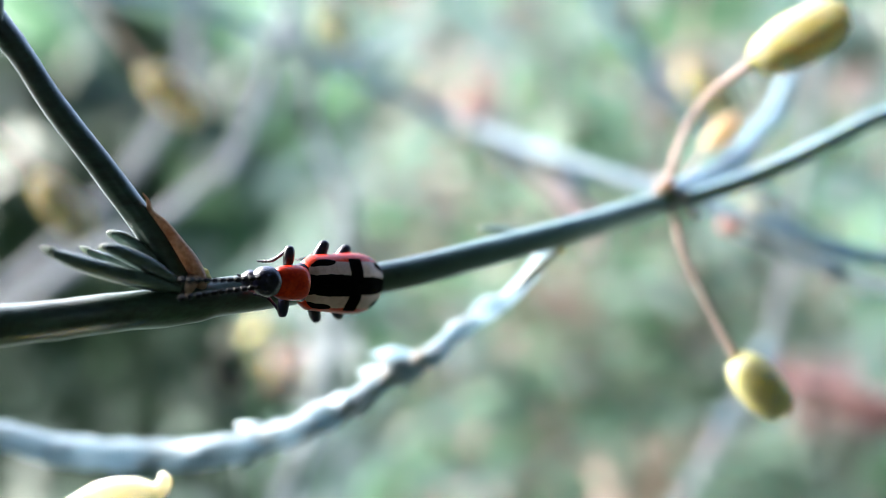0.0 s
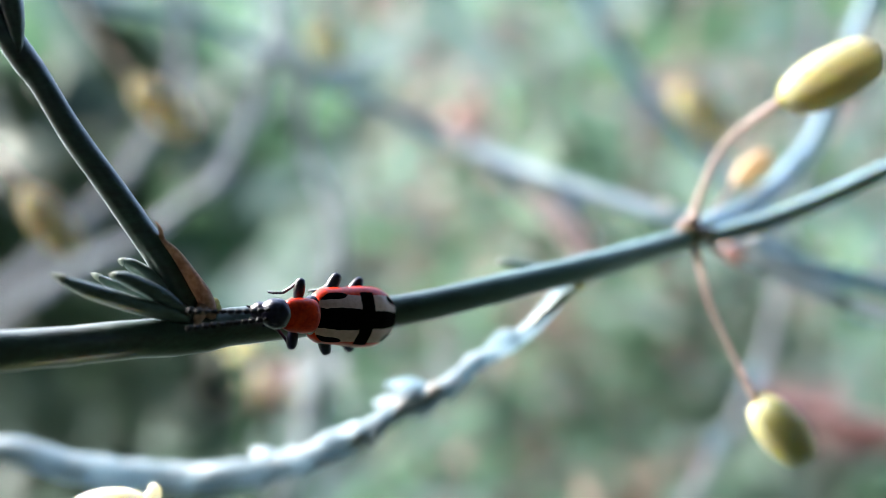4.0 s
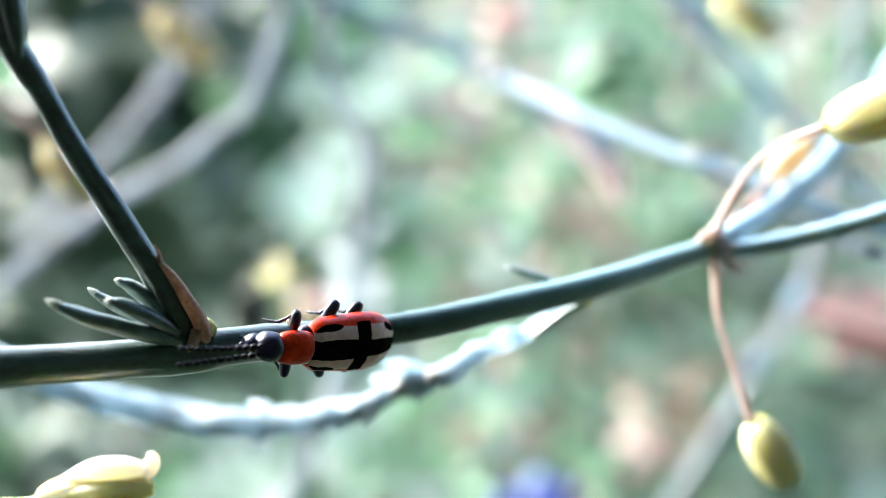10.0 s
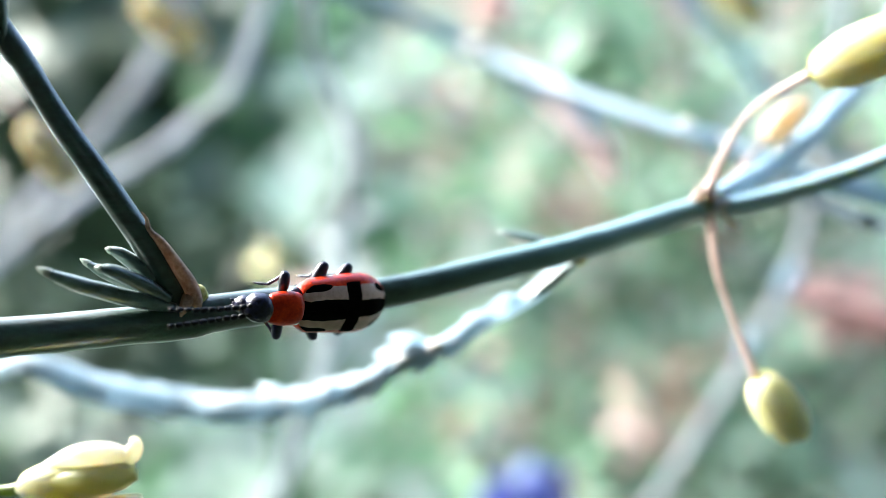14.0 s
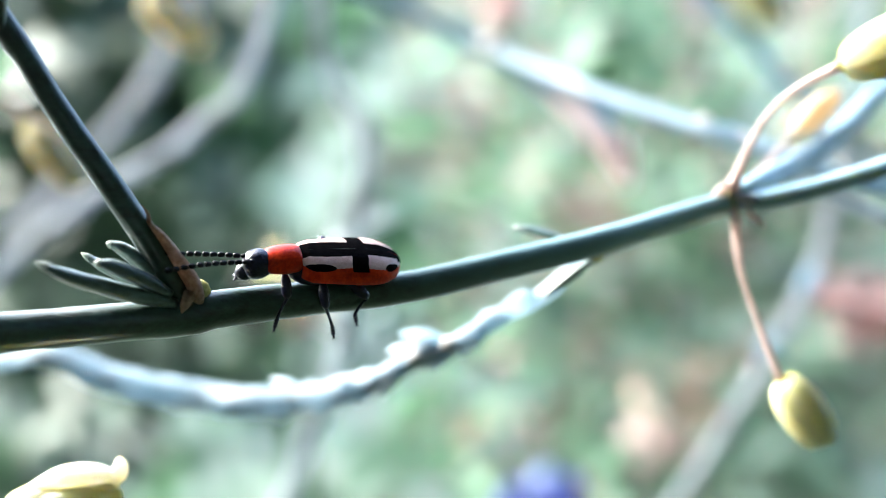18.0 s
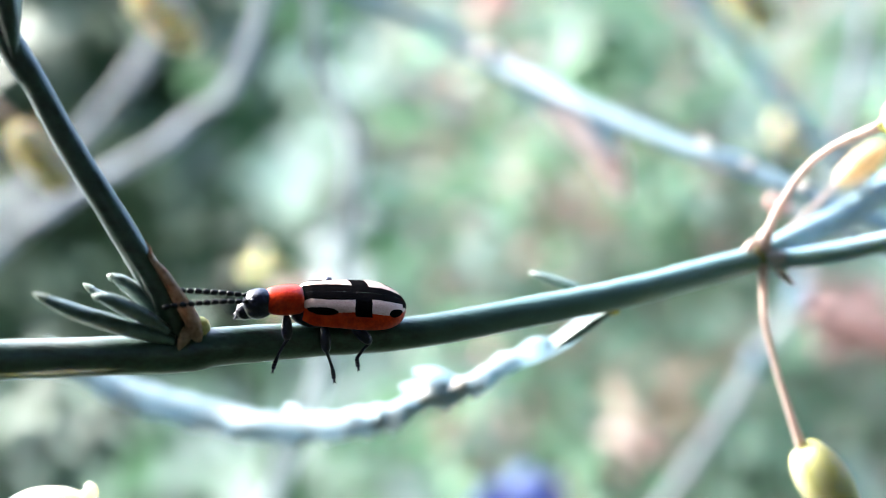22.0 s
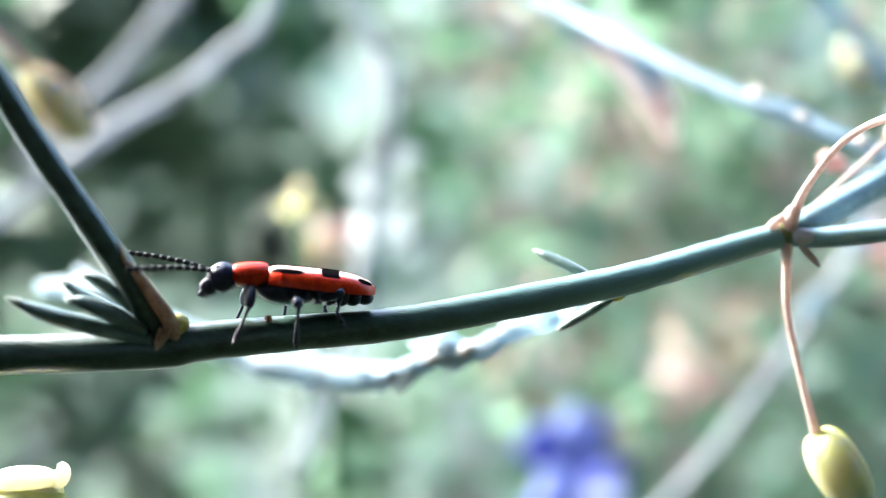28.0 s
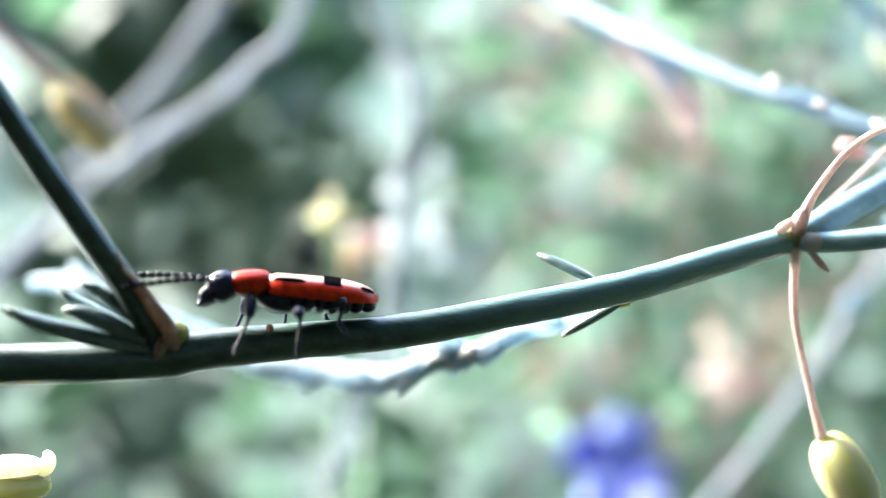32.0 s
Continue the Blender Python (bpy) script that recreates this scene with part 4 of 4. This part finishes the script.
# the stem turns and drifts: seconds, place of its axil, turn as w, x, y, z
STEM_PATH = (
    (0, -11.84, -0.99, -1.48, 0.9982, -0.0258, -0.0535, -0.0091),
    (0.5, -11.82, -0.61, -1.43, 0.9984, -0.0193, -0.0505, -0.0163),
    (1, -11.64, -0.92, -1.46, 0.9986, -0.0169, -0.0505, -0.0051),
    (1.5, -11.47, -0.87, -1.58, 0.9985, -0.0216, -0.0508, -0.0063),
    (2, -11.62, 0.82, -1.54, 0.9975, -0.0295, -0.0421, -0.0481),
    (2.5, -11.65, 0.79, -1.49, 0.9976, -0.0305, -0.0407, -0.0479),
    (3, -11.58, 0.26, -1.48, 0.9983, -0.0247, -0.0428, -0.0299),
    (3.5, -11.63, 0.39, -1.49, 0.9981, -0.0288, -0.0430, -0.0340),
    (5.5, -11.84, 1.23, -1.52, 0.9984, -0.0102, -0.0177, -0.0525),
    (6, -11.91, 1.63, -1.57, 0.9975, -0.0153, -0.0062, -0.0682),
    (6.5, -11.75, 1.22, -1.64, 0.9985, 0.0023, -0.0006, -0.0546),
    (7, -11.59, 0.75, -1.71, 0.9994, 0.0075, 0.0008, -0.0333),
    (7.5, -11.48, 0.74, -1.83, 0.9996, 0.0124, 0.0016, -0.0241),
    (8, -11.36, 0.68, -1.94, 0.9997, 0.0185, 0.0023, -0.0143),
    (8.5, -11.34, 0.62, -1.88, 0.9997, 0.0214, 0.0052, -0.0122),
    (9, -11.35, 0.70, -1.83, 0.9996, 0.0225, 0.0112, -0.0159),
    (9.5, -11.52, 0.91, -1.89, 0.9993, 0.0218, 0.0172, -0.0234),
    (10, -11.62, 0.84, -1.92, 0.9994, 0.0163, 0.0183, -0.0249),
    (10.5, -11.41, 0.28, -1.97, 0.9997, 0.0196, 0.0116, 0.0015),
    (11, -11.25, -0.10, -2.06, 0.9999, 0.0119, 0.0002, 0.0117),
    (11.5, -11.32, 0.41, -2.16, 1.0000, 0.0090, -0.0042, 0.0006),
    (12, -11.33, 0.77, -2.28, 0.9999, 0.0051, -0.0089, -0.0006),
    (12.5, -11.38, 0.79, -2.23, 1.0000, 0.0063, -0.0077, -0.0004),
    (13, -11.57, 0.87, -2.25, 0.9999, 0.0082, -0.0051, -0.0138),
    (13.5, -11.75, 2.20, -2.11, 0.9995, 0.0089, 0.0007, -0.0319),
    (14, -11.95, 3.24, -2.06, 0.9987, 0.0020, -0.0020, -0.0508),
    (14.5, -12.01, 3.70, -1.96, 0.9985, 0.0131, -0.0033, -0.0527),
    (16.5, -11.94, 3.57, -1.54, 0.9989, 0.0138, -0.0051, -0.0443),
    (17, -11.95, 4.00, -1.65, 0.9984, 0.0069, 0.0005, -0.0556),
    (17.5, -12.02, 4.55, -1.75, 0.9973, 0.0023, 0.0027, -0.0727),
    (18, -11.98, 4.39, -1.77, 0.9979, 0.0097, 0.0044, -0.0639),
    (18.5, -11.95, 4.34, -1.81, 0.9982, 0.0110, 0.0039, -0.0591),
    (19, -11.93, 4.39, -1.85, 0.9981, 0.0042, 0.0003, -0.0615),
    (19.5, -11.90, 4.70, -1.87, 0.9977, 0.0028, 0.0006, -0.0682),
    (20, -11.83, 4.94, -1.88, 0.9971, 0.0041, 0.0011, -0.0763),
    (20.5, -11.88, 5.04, -1.82, 0.9968, 0.0062, 0.0017, -0.0803),
    (21, -11.89, 4.92, -1.74, 0.9971, 0.0110, 0.0027, -0.0751),
    (21.5, -11.99, 4.80, -1.64, 0.9964, 0.0175, 0.0112, -0.0820),
    (22, -12.10, 5.23, -1.74, 0.9941, 0.0037, 0.0190, -0.1069),
    (22.5, -12.21, 6.10, -2.10, 0.9904, -0.0014, 0.0282, -0.1351),
    (23, -12.42, 6.06, -2.38, 0.9903, 0.0063, 0.0395, -0.1331),
    (23.5, -12.37, 5.23, -2.23, 0.9942, 0.0286, 0.0437, -0.0944),
    (24, -12.21, 4.68, -2.14, 0.9961, 0.0470, 0.0428, -0.0604),
    (24.5, -12.05, 5.03, -2.28, 0.9965, 0.0454, 0.0363, -0.0599),
    (25, -11.96, 5.84, -2.55, 0.9960, 0.0372, 0.0277, -0.0765),
    (25.5, -12.08, 6.63, -2.68, 0.9953, 0.0363, 0.0223, -0.0872),
    (26, -12.30, 7.40, -2.80, 0.9946, 0.0467, 0.0215, -0.0903),
    (26.5, -12.67, 8.25, -2.87, 0.9917, 0.0472, 0.0198, -0.1179),
    (28.5, -13.04, 7.63, -2.44, 0.9898, 0.0555, 0.0345, -0.1266),
    (29, -13.04, 7.62, -2.50, 0.9883, 0.0534, 0.0369, -0.1377),
    (29.5, -12.97, 7.65, -2.65, 0.9869, 0.0477, 0.0371, -0.1493),
    (30, -12.94, 7.16, -2.62, 0.9882, 0.0462, 0.0407, -0.1405),
    (30.5, -13.04, 7.01, -2.70, 0.9892, 0.0458, 0.0409, -0.1329),
    (31, -13.14, 6.78, -2.65, 0.9907, 0.0512, 0.0408, -0.1196),
    (31.5, -13.08, 6.44, -2.59, 0.9914, 0.0577, 0.0450, -0.1087),
    (32, -12.97, 6.10, -2.66, 0.9918, 0.0668, 0.0500, -0.0964),
)
NEAR_BUD = (
    (0, 0.21, -1.16, -2.64), (2, -0.03, 0.22, -2.51), (6, -1.05, 1.29, -1.47), (7, -0.70, 0.43, -1.58),
    (8, -0.29, 0.41, -1.61), (9, -0.13, 0.59, -0.27), (10, -0.65, 0.89, 0.27), (11, 0.18, -0.80, 0.44),
    (12, 0.18, -0.49, 0.03), (13, -0.18, 0.20, -0.54), (14, -1.25, 2.44, -0.73), (14.5, -1.77, 3.39, -1.39),
    (16.5, -1.62, 3.57, -1.40), (17, -1.75, 4.06, -1.32), (18, -2.22, 4.55, -1.57), (19, -2.32, 4.93, -1.68),
    (20, -2.39, 5.39, -1.91), (21, -2.58, 5.50, -1.88), (22, -3.59, 5.75, -0.97), (23, -4.42, 6.58, -0.49),
    (24, -4.13, 5.96, -0.99), (25, -3.70, 7.21, -1.92), (26, -4.22, 9.01, -2.23), (28.5, -5.90, 10.42, -1.03),
    (29, -6.20, 10.63, -0.54), (30, -6.50, 10.59, -0.46), (31, -6.88, 10.38, -0.71), (32, -7.03, 10.16, -1.00),
)

# the beetle on the stem: seconds, place, way ahead, angle of its back above the level line to the camera
BODY = (
    (0.0, (-6.14, .5, -2.95), (-.70, -.71, -.015), -17),
    (14.0, (-6.14, .5, -2.95), (-.70, -.71, -.015), -17),
    (14.15, (-6.35, .95, -3.0), (-.848, -.519, -.08), 0),
    (14.3, (-6.4, 1.1, -2.1), (-.848, -.519, -.03), 22),
    (14.4, (-6.45, 1.4, -1.5), (-.848, -.519, 0), 42),
    (14.5, (-6.45, 1.5, -1.32), (-.848, -.519, .0), 42),
    (16.5, (-6.45, 1.55, -1.18), (-.848, -.519, .0), 50),
    (22.0, (-6.45, 1.55, -1.18), (-.848, -.519, .0), 52),
    (22.2, (-6.6, 1.75, -.90), (-.848, -.519, .04), 70),
    (22.4, (-7.1, 1.85, -.60), (-.848, -.519, .08), 88),
    (22.7, (-7.35, 1.85, -.48), (-.848, -.519, .11), 102),
    (32.0, (-7.35, 1.85, -.54), (-.848, -.519, .11), 102),
)

# leg stances: directions of thigh, shin and foot in the beetle's space, for its left side (y up)
CLING = {"fore": ((.02, .95, .05), (.42, -.70, -.55), (.60, -.15, -.70)), "mid": ((-.42, .98, .05), (.35, -.75, -.55), (.2, -.3, -.9)), "hind": ((-.62, .88, .0), (.4, -.7, -.6), (.1, -.3, -.95))}
PERCH = {"fore": ((-.10, .62, -.70), (.42, .48, -.78), (.1, .15, -1)), "mid": ((-.10, .70, -.65), (-.40, .15, -.85), (-.3, .1, -1)), "hind": ((-.75, .5, -.40), (.45, .2, -.75), (-.35, .1, -1)),
         ("mid", -1): ((-.45, .84, .50), (-.1, -.45, -.85), (-.3, .1, -1))}
STAND = {"fore": ((.05, .50, -.85), (.28, .20, -.95), (.35, .2, -.9)), "mid": ((-.15, .9, -.25), (.0, .10, -1), (-.05, .1, -1)), "hind": ((-.75, .6, .38), (.2, .1, -.95), (-.6, .1, -.7))}
STANCES = ((0.0, CLING), (14.0, CLING), (14.4, PERCH), (22.05, PERCH), (22.45, STAND), (32.0, STAND))


def leg_pose(side, name, dirs):
    def m(d):
        d = Vector((d[0], d[1] * side, d[2]))
        return along(d, (0, -side, .3)).to_4x4()
    a, b, c = SIZES[name]
    hip = Matrix.Translation(LEG_AT[name, side] * MM * BODY_SCALE) @ m(dirs[0])
    knee = hip @ Vector((a * MM * BODY_SCALE, 0, 0))
    shin = Matrix.Translation(knee) @ m(dirs[1])
    ankle = shin @ Vector((b * MM * BODY_SCALE, 0, 0))
    foot = Matrix.Translation(ankle) @ m(dirs[2])
    return hip, hip.inverted() @ shin, hip.inverted() @ foot


def blended(rows):
    """Rows with a middle pose set in wherever two neighbours differ."""
    out = [rows[0]]
    for (t0, m0), (t1, m1) in zip(rows, rows[1:]):
        q0, q1 = m0.to_quaternion(), m1.to_quaternion()
        if q0.rotation_difference(q1).angle > 0.5:
            for s in (1 / 3, 2 / 3):
                out.append((t0 + (t1 - t0) * s, Matrix.LocRotScale(m0.translation.lerp(m1.translation, s), q0.slerp(q1, s), None)))
        out.append((t1, m1))
    return out


# feelers: seconds, then yaw outwards and pitch upwards
FEELERS = {0: ((0.0, 8, -8), (14.0, 8, -8), (14.2, 0, 0), (14.4, 14, 14), (14.5, 12, 10), (16.5, 2, 3), (22.0, 2, 3), (22.2, 10, 16), (22.5, 12, 18), (23.0, 12, 6), (23.6, 12, 0), (24.5, 10, 4), (26.0, 8, 2), (28.5, 10, 0), (30.0, 6, -4), (32.0, 6, -4)),
           1: ((0.0, -8, -8), (14.0, -8, -8), (14.2, 6, 2), (14.4, 14, 26), (14.5, 12, 20), (16.5, 2, 4), (22.0, 2, 4), (22.2, 12, 30), (22.5, 10, 24), (23.0, 10, 22), (23.6, 10, 20), (24.5, 8, 16), (26.0, 8, 6), (28.5, 10, 12), (30.0, 6, 2), (32.0, 6, 2))}


def between(rows, t):
    """The pose at a time between keyed rows of (seconds, pose)."""
    for (t0, m0), (t1, m1) in zip(rows, rows[1:]):
        if t0 <= t <= t1:
            s = (t - t0) / (t1 - t0)
            return Matrix.LocRotScale(m0.translation.lerp(m1.translation, s), m0.to_quaternion().slerp(m1.to_quaternion(), s), None)
    return rows[-1][1]


def motions():
    stem_rows = [(t, Matrix.LocRotScale(Vector((x, y, z)) * MM, Quaternion((a, b, c, d)), None)) for t, x, y, z, a, b, c, d in STEM_PATH]
    walk(stalk, stem_rows)
    walk(near_bud, [(t, Matrix.Translation((Vector(NEAR_AT) + Vector((x, y, z))) * MM)) for t, x, y, z in NEAR_BUD])
    home = Matrix.Translation(-Vector(AXIL) * MM)
    body_rows = []
    for t, at, way, a in BODY:
        up = Vector((.519, -.848, 0)) * math.cos(radians(a)) + Vector((0, 0, 1)) * math.sin(radians(a))
        body_rows.append((t, stance(at, way, up)))
    times = sorted({t for t, _ in stem_rows} | {t for t, _ in body_rows})
    walk(beetle, [(t, between(stem_rows, t) @ home @ between(body_rows, t)) for t in times])
    for (name, side), pieces in legs.items():
        rows = [[], [], []]
        for t, dirs in STANCES:
            for r, m in zip(rows, leg_pose(side, name, dirs.get((name, side), dirs[name]))):
                r.append((t, m))
        for ob, r in zip(pieces, rows):
            walk(ob, blended(r))
    for k, side in ((0, 1), (1, -1)):
        walk(feelers[k], [(t, Matrix.Translation(FEELER_AT[k] * MM * BODY_SCALE) @ pose(0, 0, 0, 0, -up, side * yaw)) for t, yaw, up in FEELERS[k]])


motions()
